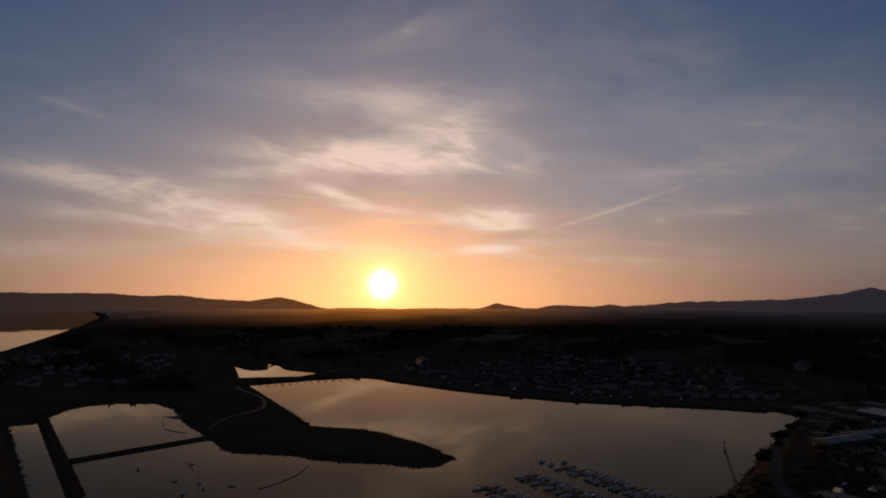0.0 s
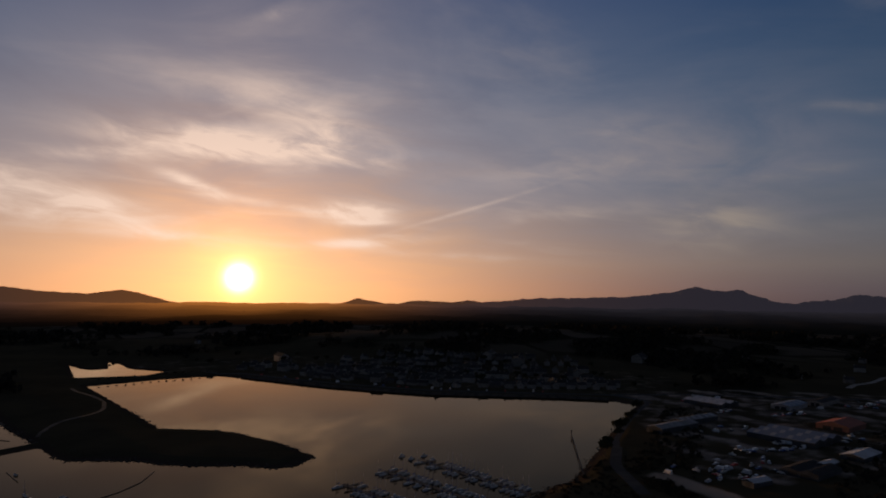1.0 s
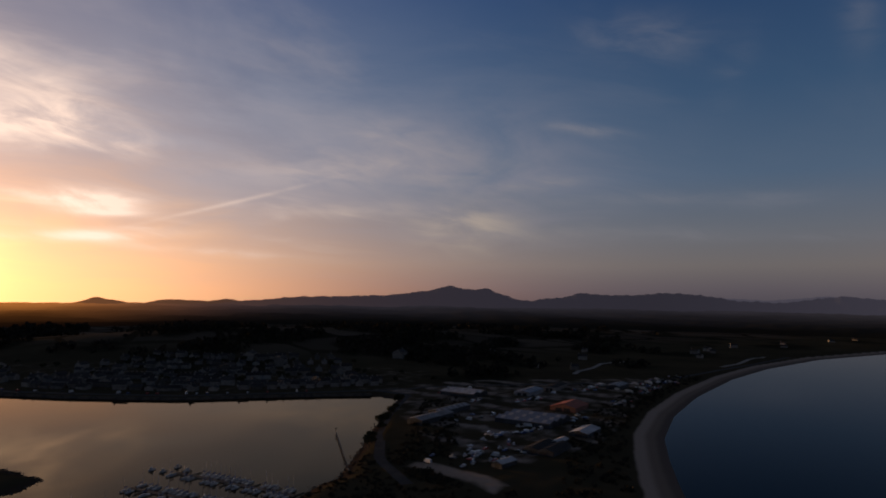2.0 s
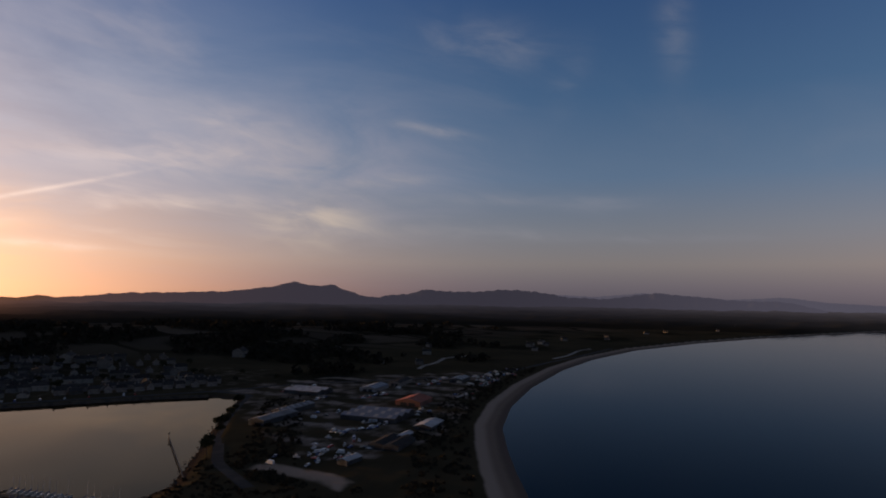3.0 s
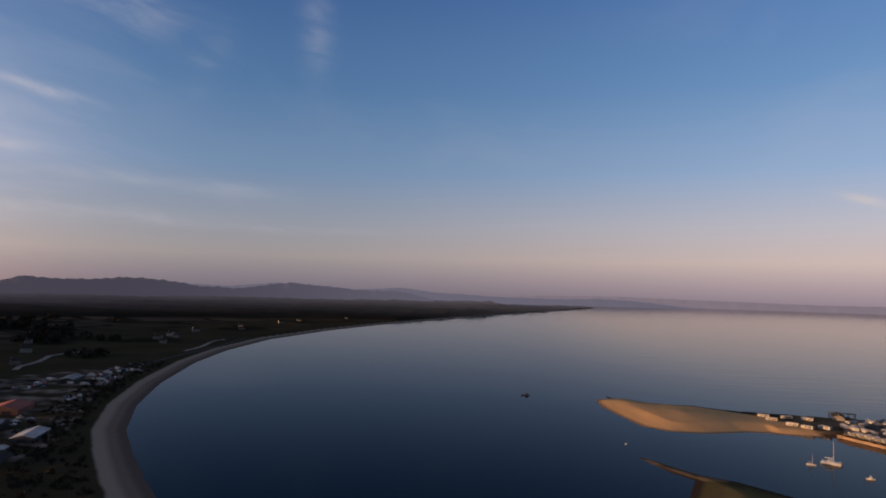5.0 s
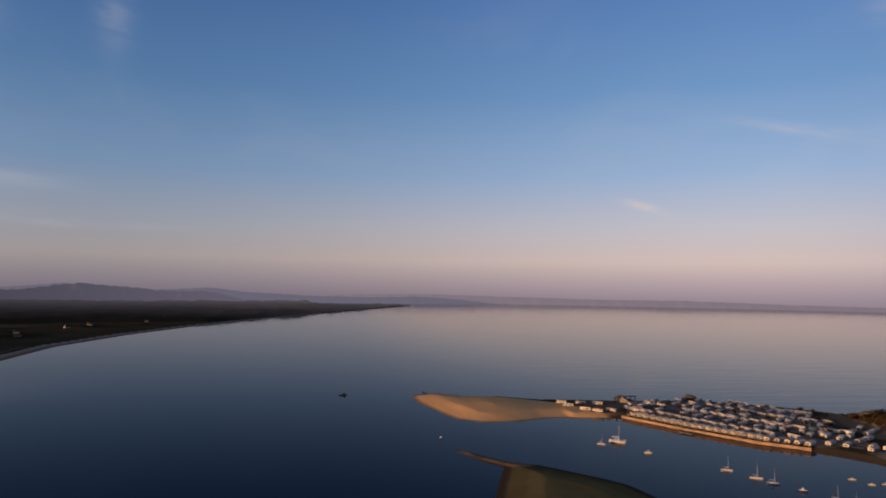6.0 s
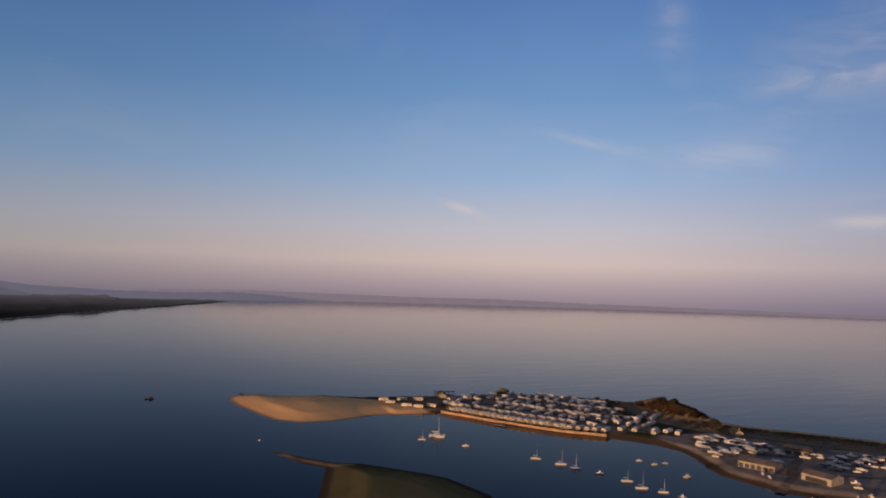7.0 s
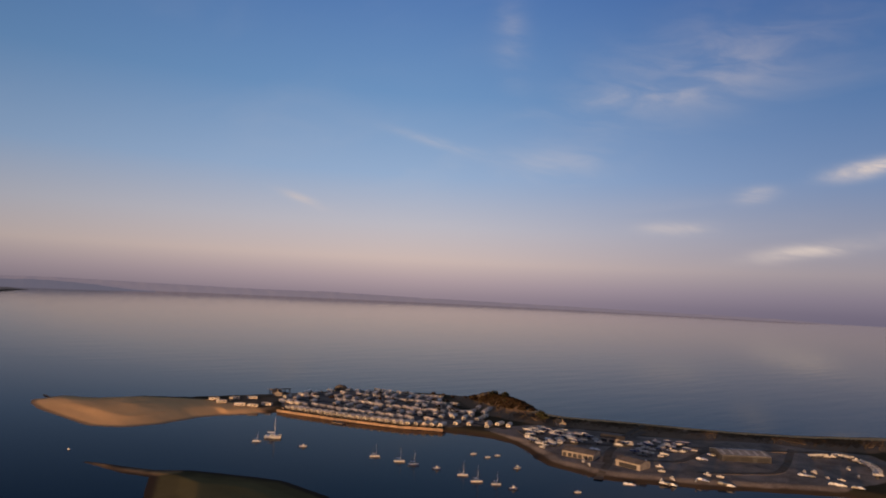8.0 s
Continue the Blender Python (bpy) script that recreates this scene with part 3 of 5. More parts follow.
me.polygons.foreach_set("loop_start", np.arange(len(quads)) * 4)
me.polygons.foreach_set("use_smooth", np.ones(len(quads), bool))
me.update(calc_edges=True)
me.materials.append(GROUND)


def within(ring, soft=6.0):
    return step(inside_distance(gx, gy, ring), -soft, soft)


SPIT_SAND = [(640, -60), (600, -30), (480, -60), (470, -130), (488, -200), (520, -195), (560, -165), (600, -130), (640, -90)]
SAND_LOT = [(207, 301), (218, 304), (226, 298), (231, 278), (234, 258), (230, 238), (214, 232), (216, 262), (213, 286)]
EAST_WORKS = [(345, 560), (470, 560), (640, 470), (700, 432), (520, 365), (420, 305), (330, 262), (262, 262), (236, 290), (275, 400)]
BOATYARD = [(368, -312), (332, -312), (305, -302), (282, -292), (247, -296), (205, -334), (160, -390), (150, -470), (185, -505), (240, -470), (300, -400), (362, -360)]
PARK = [(494, -212), (560, -236), (560, -312), (528, -348), (500, -368), (455, -352), (372, -330), (382, -292), (442, -240)]
TOWN = [(-160, 745), (10, 800), (100, 690), (230, 600), (340, 545), (430, 560), (500, 640), (430, 760), (240, 900), (40, 980), (-120, 960)]
south_beach = near_line(gx, gy, HEADLAND[:9])
sand = np.maximum.reduce([within(SPIT_SAND, 12), step(south_beach, 28, 17), 0.42 * step(near_line(gx, gy, [(366, -93), (408, -60)]), 12, 6)])
shingle = np.maximum(within(SAND_LOT, 6) * (0.60 + 0.14 * waves(gx, gy, 26, 22)), step(near_line(gx, gy, BEACH[3:19]), 25, 14) * step(gx, 200, 240))
yard = np.maximum.reduce([within(EAST_WORKS, 10) * (0.43 + 0.2 * waves(gx, gy, 45, 21)), within(BOATYARD), within(PARK) * 0.62, within(TOWN, 20) * 0.36])
wood = step(waves(gx, gy, 300, 11) + 0.6 * np.exp(-(((gx - 560) / 260) ** 2 + ((gy - 950) / 220) ** 2)), 0.1, 0.5) * step(g_in, 60, 150)
farm = step(g_in, 250, 450)
park_end = within([(478, -165), (500, -150), (556, -160), (574, -236), (530, -240), (494, -212)], 10)
dune = np.maximum(step(south_beach, 75, 50) * (1 - within(BOATYARD, 4)), np.exp(-(((gx - 445) / 72) ** 2 + ((gy + 380) / 46) ** 2)) * 0.58) * step(g_in, 2, 8)
dune = np.maximum(dune, park_end * 0.52)
turf = step(near_line(gx, gy, [(366, -100), (300, -130), (180, -90)]), 90, 70) * step(gx, 377, 362) * step(gy, -20, -60) * step(gy, -175, -150) * step(g_in, 2, 6)
for name, values in (("sand", sand), ("yard", yard), ("wood", wood), ("farm", farm), ("dune", dune), ("turf", turf), ("shingle", shingle)):
    me.attributes.new(name, "FLOAT", "POINT").data.foreach_set("value", values.astype(np.float32))
ground = tagged(new("ground", me), "dark dusk land with fields, woods and pale sandy shores", "ground", kind="structure")


def height(x, y):
    return float(land_at(np.array([x]), np.array([y]))[0][0])


# ---- far hills ----
def ridge(name, label, material, away, knots, depth=350.0, rough=0.05):
    """A range of hills; its skyline runs over summits and saddles, each a bearing and a height angle placed to fit the
    camera's view.
    """
    first, last = knots[0][0], knots[-1][0]
    a = np.arange(first, last + 0.01, 0.1)
    el = np.interp(a, [k[0] for k in knots], [k[1] for k in knots])
    w = np.hanning(7)
    el = np.convolve(np.pad(el, 3, mode="edge"), w / w.sum(), mode="valid")
    el = el + rough * (waves(a * 40, a * 0, 110, 31) + 0.6 * waves(a * 40, a * 0, 31, 32) + 0.4 * waves(a * 40, a * 0, 9, 35))
    crest = np.maximum(97 + away * np.tan(np.radians(el)), 2) * step(a, first - 0.1, first + 6) * step(a, last + 0.1, last - 6)
    verts, rows = [], [(-depth, 0.0), (-depth * 0.7, 0.28), (-depth * 0.4, 0.62), (-depth * 0.15, 0.9), (0, 1.0), (depth * 0.2, 0.6)]
    for q, (off, part_up) in enumerate(rows):
        d = away + off + 20 * waves(a * 30, a * 0 + 50 * q, 70, 33)
        h = crest * part_up * (1 + (0.10 * waves(a * 40, a * 0 + 80 * q, 60, 34) if q not in (0, 4) else 0)) - (3 if q in (0, 5) else 0)
        verts += list(zip(d * np.sin(np.radians(a)), d * np.cos(np.radians(a)), h))
    n = len(a)
    faces = [(r * n + c, r * n + c + 1, (r + 1) * n + c + 1, (r + 1) * n + c) for r in range(len(rows) - 1) for c in range(n - 1)]
    ob = mesh_object(name, verts, faces, material, smooth=True)
    return tagged(ob, label, "hills", kind="structure")


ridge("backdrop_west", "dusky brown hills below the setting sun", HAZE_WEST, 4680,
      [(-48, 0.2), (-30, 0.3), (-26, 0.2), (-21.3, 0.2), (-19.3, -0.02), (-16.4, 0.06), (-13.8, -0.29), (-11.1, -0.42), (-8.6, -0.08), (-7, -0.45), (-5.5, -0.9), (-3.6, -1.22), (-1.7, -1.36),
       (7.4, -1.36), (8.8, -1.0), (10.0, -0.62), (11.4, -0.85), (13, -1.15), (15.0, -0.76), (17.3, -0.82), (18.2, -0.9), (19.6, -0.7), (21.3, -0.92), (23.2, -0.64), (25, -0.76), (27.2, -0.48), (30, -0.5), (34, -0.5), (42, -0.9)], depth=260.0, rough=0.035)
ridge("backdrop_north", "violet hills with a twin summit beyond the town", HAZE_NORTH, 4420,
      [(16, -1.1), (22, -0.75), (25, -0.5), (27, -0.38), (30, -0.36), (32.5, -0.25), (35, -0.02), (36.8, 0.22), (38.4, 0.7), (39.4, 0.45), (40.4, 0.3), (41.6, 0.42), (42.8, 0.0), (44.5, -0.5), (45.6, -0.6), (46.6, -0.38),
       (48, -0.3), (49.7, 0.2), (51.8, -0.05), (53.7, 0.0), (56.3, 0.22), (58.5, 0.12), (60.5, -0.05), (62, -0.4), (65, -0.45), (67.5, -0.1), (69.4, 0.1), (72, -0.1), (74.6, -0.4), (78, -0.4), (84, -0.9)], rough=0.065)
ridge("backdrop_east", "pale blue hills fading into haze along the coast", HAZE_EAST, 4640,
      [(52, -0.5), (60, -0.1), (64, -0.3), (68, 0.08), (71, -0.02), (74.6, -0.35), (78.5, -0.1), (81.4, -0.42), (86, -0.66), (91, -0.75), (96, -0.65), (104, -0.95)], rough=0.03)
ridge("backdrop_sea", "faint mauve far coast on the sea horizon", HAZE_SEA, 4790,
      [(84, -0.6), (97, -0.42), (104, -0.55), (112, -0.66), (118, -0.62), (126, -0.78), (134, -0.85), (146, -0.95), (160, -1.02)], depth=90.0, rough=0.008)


def make_plain():
    """The wide plain between the town and the hills; its haze is emitted colour."""
    a, d = np.radians(np.arange(-33, 97.01, 0.3)), 1850 * 1.03 ** np.arange(0, 32)
    px, py = np.outer(d, np.sin(a)), np.outer(d, np.cos(a))
    z, inl = land_at(px, py)
    shore = step(inl, 8, 70) * step(a, math.radians(-33), math.radians(-31)) * step(a, math.radians(97), math.radians(96))
    up = z + 8 + (6 * waves(px, py, 900, 61) + 4 * waves(px, py, 330, 62) + 3 * waves(px, py, 120, 63)) * step(d, 1850, 2200)[:, None]
    up = np.where(d[:, None] < 1860, z - 6, np.maximum(up, 1.5) * shore - 6 * (1 - shore))
    n = len(a)
    faces = [(r * n + c, r * n + c + 1, (r + 1) * n + c + 1, (r + 1) * n + c) for r in range(len(d) - 1) for c in range(n - 1) if shore[r, c] > 0.01]
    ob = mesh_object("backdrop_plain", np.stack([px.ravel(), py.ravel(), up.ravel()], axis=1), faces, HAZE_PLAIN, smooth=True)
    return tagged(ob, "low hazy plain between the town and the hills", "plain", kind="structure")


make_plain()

# ---- kinds of things ----
rnd = random.Random(7)


def part(name, bm, material, parent, label=""):
    """Links a bmesh as one mesh object under a thing or a part."""
    me = bpy.data.meshes.new(name)
    bm.to_mesh(me)
    bm.free()
    me.materials.append(material)
    ob = new(name, me)
    ob.parent = parent
    return tagged(ob, label) if label else ob


def again(ob, m):
    """The same mesh once more under the same parent."""
    c = new(ob.name.split(".")[0], ob.data)
    c.parent, c.matrix_basis = ob.parent, m
    if "label" in ob:
        c["label"] = ob["label"]
    return c


def thing(name, label, category, group=""):
    return tagged(new(name), label, category, group)


def box(cx, cy, cz, sx, sy, sz, bevel=0.0, bm=None):
    """A box by its centre and sides, its edges eased."""
    bm = bm or bmesh.new()
    made = bmesh.ops.create_cube(bm, size=1.0, matrix=Matrix.Translation((cx, cy, cz)) @ Matrix.Diagonal((sx, sy, sz, 1)))
    if bevel:
        edges = list({e for v in made["verts"] for e in v.link_edges})
        bmesh.ops.bevel(bm, geom=edges, offset=bevel, segments=1, affect="EDGES")
    return bm


def prism(profile, y0, y1, bm=None):
    """A profile of (x, z) drawn out along y."""
    bm = bm or bmesh.new()
    a = [bm.verts.new((x, y0, z)) for x, z in profile]
    b = [bm.verts.new((x, y1, z)) for x, z in profile]
    bm.faces.new(a), bm.faces.new(b[::-1])
    for i in range(len(a)):
        k = (i + 1) % len(a)
        bm.faces.new((a[i], b[i], b[k], a[k]))
    bmesh.ops.recalc_face_normals(bm, faces=bm.faces)
    return bm


def loft(rings, bm=None, cap=True):
    bm = bm or bmesh.new()
    rows = [[bm.verts.new(p) for p in ring] for ring in rings]
    n = len(rows[0])
    for a, b in zip(rows, rows[1:]):
        for i in range(n):
            k = (i + 1) % n
            bm.faces.new((a[i], a[k], b[k], b[i]))
    if cap:
        bm.faces.new(rows[0][::-1]), bm.faces.new(rows[-1])
    bmesh.ops.recalc_face_normals(bm, faces=bm.faces)
    return bm


def tube(points, radii, sides=6, bm=None):
    rings = []
    for i, p in enumerate(points):
        p = Vector(p)
        d = (Vector(points[min(i + 1, len(points) - 1)]) - Vector(points[max(i - 1, 0)])).normalized()
        u = d.orthogonal().normalized()
        v = d.cross(u)
        rings.append([p + (u * math.cos(a) + v * math.sin(a)) * radii[i] for a in np.linspace(0, 2 * math.pi, sides + 1)[:-1]])
    return loft(rings, bm)


def gable_roof(w, l, eave, top, over=0.35, thick=0.18):
    s = (top - eave) / (w / 2)
    x, ze = w / 2 + over, eave - over * s
    return prism([(-x, ze), (0, top), (x, ze), (x, ze + thick), (0, top + thick), (-x, ze + thick)], -l / 2 - over, l / 2 + over)


def make_house(w, l, eave, top, wall, label, storeys=2, slates=None):
    """Ridge along y; doors and windows on the long sides."""
    h = thing("house", label, "house", "town houses")
    part("wall", prism([(-w / 2, -1.5), (w / 2, -1.5), (w / 2, eave), (0, top - 0.02), (-w / 2, eave)], -l / 2, l / 2), wall, h)
    roof = part("roof", gable_roof(w, l, eave, top), slates or SLATE, h, "slate pitched roof")
    stack = box(0, l / 2 - 0.7, top + 0.5, 0.7, 1.1, 1.6, 0.05)
    box(0, l / 2 - 0.95, top + 1.45, 0.25, 0.25, 0.35, 0, stack), box(0, l / 2 - 0.45, top + 1.45, 0.25, 0.25, 0.35, 0, stack)
    part("chimney", stack, STONE_WALL, roof, "brick chimney stack with pots")
    part("door", box(w / 2 + 0.03, 0, 1.05, 0.1, 1.0, 2.1, 0.02), DOOR_PAINT, h, "painted front door")
    pane = part("window", box(w / 2 + 0.02, -l * 0.3, 1.5, 0.12, 1.3, 1.25, 0.03), GLASS, h)
    for s in range(storeys):
        for y in ((-0.3, 0.3) if s == 0 else (-0.3, 0.0, 0.3)):
            if s or y > 0:
                again(pane, Matrix.Translation((0, (y + 0.3) * l, s * 2.6)))
    return h


def make_terrace(n, unit, w, eave, top, wall, label):
    """A row of joined houses under one roof, ridge along y."""
    h = thing("terrace_house_row", label, "houses", "town terraces")
    l = n * unit
    part("wall", prism([(-w / 2, -1.5), (w / 2, -1.5), (w / 2, eave), (0, top - 0.02), (-w / 2, eave)], -l / 2, l / 2), wall, h)
    roof = part("roof", gable_roof(w, l, eave, top), SLATE, h, "long slate roof")
    y0 = -l / 2 + unit / 2
    stack = part("chimney", box(0, y0 + unit / 2 - 0.2, top + 0.45, 0.6, 1.2, 1.5, 0.05), STONE_WALL, roof)
    door = part("door", box(w / 2 + 0.03, y0 - 1.4, 1.05, 0.1, 0.95, 2.1, 0.02), DOOR_PAINT, h)
    pane = part("window", box(w / 2 + 0.02, y0 + 0.9, 1.5, 0.12, 1.4, 1.3, 0.03), GLASS, h)
    for i in range(n):
        for s in range(2):
            if i or s:
                again(pane, Matrix.Translation((0, i * unit, s * 2.7)))
        if i:
            again(stack, Matrix.Translation((0, i * unit, 0))), again(door, Matrix.Translation((0, i * unit, 0)))
    return h


def make_caravan(l, w, label, deck=True, skin=None):
    """A static caravan, its glazed end towards +y."""
    c = thing("static_caravan", label, "caravan", "caravans of the holiday park")
    skin = skin or CARAVAN_SKIN
    part("body", prism([(-w / 2, 0.4), (w / 2, 0.4), (w / 2, 2.0), (0, 2.4), (-w / 2, 2.0)], -l / 2, l / 2), skin, c)
    part("roof", gable_roof(w, l, 2.03, 2.43, 0.15, 0.08), CARAVAN_ROOF, c, "low pitched metal roof")
    part("skirt", box(0, 0, 0.1, w - 0.2, l - 0.2, 0.95), DARK_TRIM, c, "dark skirting")
    part("bay_window", loft([[(x, l / 2 - 0.02, z) for x, z in ((-0.9, 1.0), (0.9, 1.0), (0.9, 1.6), (-0.9, 1.6))],
                             [(x, l / 2 + 0.3, z) for x, z in ((-0.65, 1.03), (0.65, 1.03), (0.65, 1.56), (-0.65, 1.56))]]), GLASS, c)
    side = part("window", box(w / 2 + 0.01, l * 0.28, 1.4, 0.06, 1.4, 0.75, 0.02), GLASS, c)
    for dx, dy in ((0, -l * 0.4), (-w - 0.02, -l * 0.2)):
        again(side, Matrix.Translation((dx, dy, 0)))
    part("door", box(w / 2 + 0.02, l * 0.13, 1.2, 0.06, 0.75, 1.55, 0.02), DOOR_PAINT, c)
    if deck:
        d = part("deck", box(0, l / 2 + 1.5, 0.55, w + 0.6, 2.6, 0.18, 0.03), TIMBER, c, "timber deck with rail")
        rail = box(0, l / 2 + 2.75, 1.5, w + 0.5, 0.08, 0.1)
        for x in np.linspace(-w / 2 - 0.2, w / 2 + 0.2, 5):
            box(x, l / 2 + 2.75, 0.9, 0.09, 0.09, 1.3, 0, rail)
        part("railing", rail, TIMBER, d)
    return c


def make_shed(w, l, eave, top, wall, roof_mat, label, bays=1, lights=4, doors=2, side_doors=0):
    """An industrial shed, ridges along y, big doors in the -y end."""
    s = thing("industrial_shed", label, "shed", "works and boatyard sheds")
    bw = w / bays
    for b in range(bays):
        x0 = -w / 2 + bw * (b + 0.5)
        m = Matrix.Translation((x0, 0, 0))
        wallp = prism([(-bw / 2, -1.5), (bw / 2, -1.5), (bw / 2, eave), (0, top - 0.03), (-bw / 2, eave)], -l / 2, l / 2)
        part("wall", wallp, wall, s).matrix_basis = m
        r = part("roof", gable_roof(bw, l, eave, top, 0.25 if bays == 1 else 0.0, 0.15), roof_mat, s)
        r.matrix_basis = m
        if lights:
            slope = math.atan2(top - eave, bw / 2)
            q = box(0, 0, 0.05, bw * 0.34, l / lights * 0.28, 0.06)
            first = part("rooflight", q, ROOFLIGHT, r, "pale translucent roof sheet")
            spots = [(side, y) for side in (-1, 1) for y in np.linspace(-l / 2, l / 2, lights * 2 + 1)[1::2]]
            for i, (side, y) in enumerate(spots):
                mm = Matrix.Translation((side * bw / 4, y, (eave + top) / 2 + 0.15)) @ Matrix.Rotation(side * slope, 4, "Y")
                if i:
                    again(first, mm)
                else:
                    first.matrix_basis = mm
    if side_doors:
        gap = l / side_doors
        bay = part("side_door", box(w / 2 + 0.04, -l / 2 + gap / 2, eave * 0.36, 0.12, gap * 0.72, eave * 0.72, 0.02), DARK_TRIM, s, "dark open workshop bay")
        for i in range(1, side_doors):
            again(bay, Matrix.Translation((0, gap * i, 0)))
    door = part("roller_door", box(0, 0, eave * 0.4, w / (doors + 1) * 0.75, 0.12, eave * 0.8, 0.02), DARK_TRIM, s, "dark roller door")
    for i in range(doors):
        mm = Matrix.Translation((-w / 2 + w * (i + 1) / (doors + 1), -l / 2 - 0.05, 0))
        if i:
            again(door, mm)
        else:
            door.matrix_basis = mm
    return s


def hull_rings(l, beam, free, draft=0.25, stern=0.75):
    """Sections of a boat's hull from stern to bow, bow towards +y."""
    rings = []
    for u, b, sheer in ((0, stern, 0.0), (0.15, 0.9, -0.02), (0.45, 1.0, 0.0), (0.7, 0.78, 0.12), (0.88, 0.4, 0.25), (1.0, 0.03, 0.38)):
        y, hb, top = (u - 0.5) * l, b * beam / 2, free * (1 + sheer)
        rings.append([(-hb, y, top), (-hb * 0.92, y, top * 0.3), (-hb * 0.55, y, -draft), (hb * 0.55, y, -draft), (hb * 0.92, y, top * 0.3), (hb, y, top)])
    return rings


def lie_up(y, l, b, up):
    """Keel and cradle of a yacht ashore."""
    part("keel", loft([[(-0.15, -l * 0.12, up), (0.15, -l * 0.12, up), (0.15, l * 0.12, up), (-0.15, l * 0.12, up)],
                       [(-0.1, -l * 0.1, 0.25), (0.1, -l * 0.1, 0.25), (0.1, l * 0.06, 0.25), (-0.1, l * 0.06, 0.25)]]), DARK_TRIM, y)
    cr = box(0, 0, 0.12, b * 0.8, 0.25, 0.25)
    box(0, l * 0.2, 0.12, b * 0.8, 0.25, 0.25, 0, cr), box(0, -l * 0.2, 0.12, b * 0.8, 0.25, 0.25, 0, cr), box(0, 0, 0.12, 0.25, l * 0.6, 0.24, 0, cr)
    for sx in (-1, 1):
        for sy in (-1, 1):
            tube([(sx * b * 0.38, sy * l * 0.2, 0.1), (sx * b * 0.3, sy * l * 0.2, up + 0.3)], [0.07, 0.07], 5, cr)
    part("cradle", cr, DARK_TRIM, y, "steel boat cradle")


def make_yacht(l, label, hull=None, cover=True, ashore=False, group="moored boats", mast_h=1.25, rigged=True):
    y = thing("sailing_yacht", label, "yacht", group)
    up = 1.9 if ashore else 0.0
    b, f = l * 0.31, l * 0.105
    hull = hull or HULL_WHITE
    hb = loft([[(px, py, pz + up) for px, py, pz in r] for r in hull_rings(l, b, f)])
    hob = part("hull", hb, hull, y, "glossy hull")
    deck = loft([[(-q * b * 0.46, (u - 0.5) * l, up + f * (1 + s) + 0.02), (q * b * 0.46, (u - 0.5) * l, up + f * (1 + s) + 0.02), (q * b * 0.44, (u - 0.5) * l, up + f * (1 + s) + 0.08),
                  (-q * b * 0.44, (u - 0.5) * l, up + f * (1 + s) + 0.08)] for u, q, s in ((0.01, 0.74, 0), (0.45, 0.98, 0), (0.7, 0.76, 0.12), (0.97, 0.08, 0.34))])
    part("deck", deck, DECK, y)
    cab = loft([[(-b * 0.3, -l * 0.12, up + f), (b * 0.3, -l * 0.12, up + f), (b * 0.25, -l * 0.12, up + f + 0.55), (-b * 0.25, -l * 0.12, up + f + 0.55)],
                [(-b * 0.26, l * 0.12, up + f), (b * 0.26, l * 0.12, up + f), (b * 0.2, l * 0.12, up + f + 0.5), (-b * 0.2, l * 0.12, up + f + 0.5)],
                [(-b * 0.14, l * 0.26, up + f + 0.1), (b * 0.14, l * 0.26, up + f + 0.1), (b * 0.1, l * 0.24, up + f + 0.3), (-b * 0.1, l * 0.24, up + f + 0.3)]])
    c = part("cabin", cab, HULL_WHITE, y)
    part("window", box(b * 0.285, 0, up + f + 0.3, 0.05, l * 0.2, 0.2), GLASS, c)
    again(c.children[0], Matrix.Translation((-b * 0.57, 0, 0)))
    if ashore:
        lie_up(y, l, b, up)
        return y
    h = l * mast_h
    part("mast", tube([(0, l * 0.1, up + f), (0, l * 0.1, up + f + h * 0.5), (0, l * 0.1, up + f + h)], [0.07, 0.065, 0.04]), SPAR, y, "tall alloy mast")
    boom = part("boom", tube([(0, l * 0.09, up + f + 1.3), (0, -l * 0.32, up + f + 1.35)], [0.08, 0.08]), SPAR, y)
    if cover:
        part("sail_cover", tube([(0, l * 0.08, up + f + 1.5), (0, -l * 0.1, up + f + 1.55), (0, -l * 0.31, up + f + 1.5)], [0.24, 0.2, 0.12]), CANVAS, boom, "blue canvas sail cover")
    if not rigged:
        return y
    rig = bmesh.new()
    for q in ((0, l * 0.48, up + f * 1.3), (0, -l * 0.48, up + f), (b * 0.42, l * 0.06, up + f), (-b * 0.42, l * 0.06, up + f)):
        tube([q, (0, l * 0.1, up + f + h * 0.97)], [0.02, 0.02], 3, rig)
    part("rigging", rig, DARK_TRIM, y)
    return y


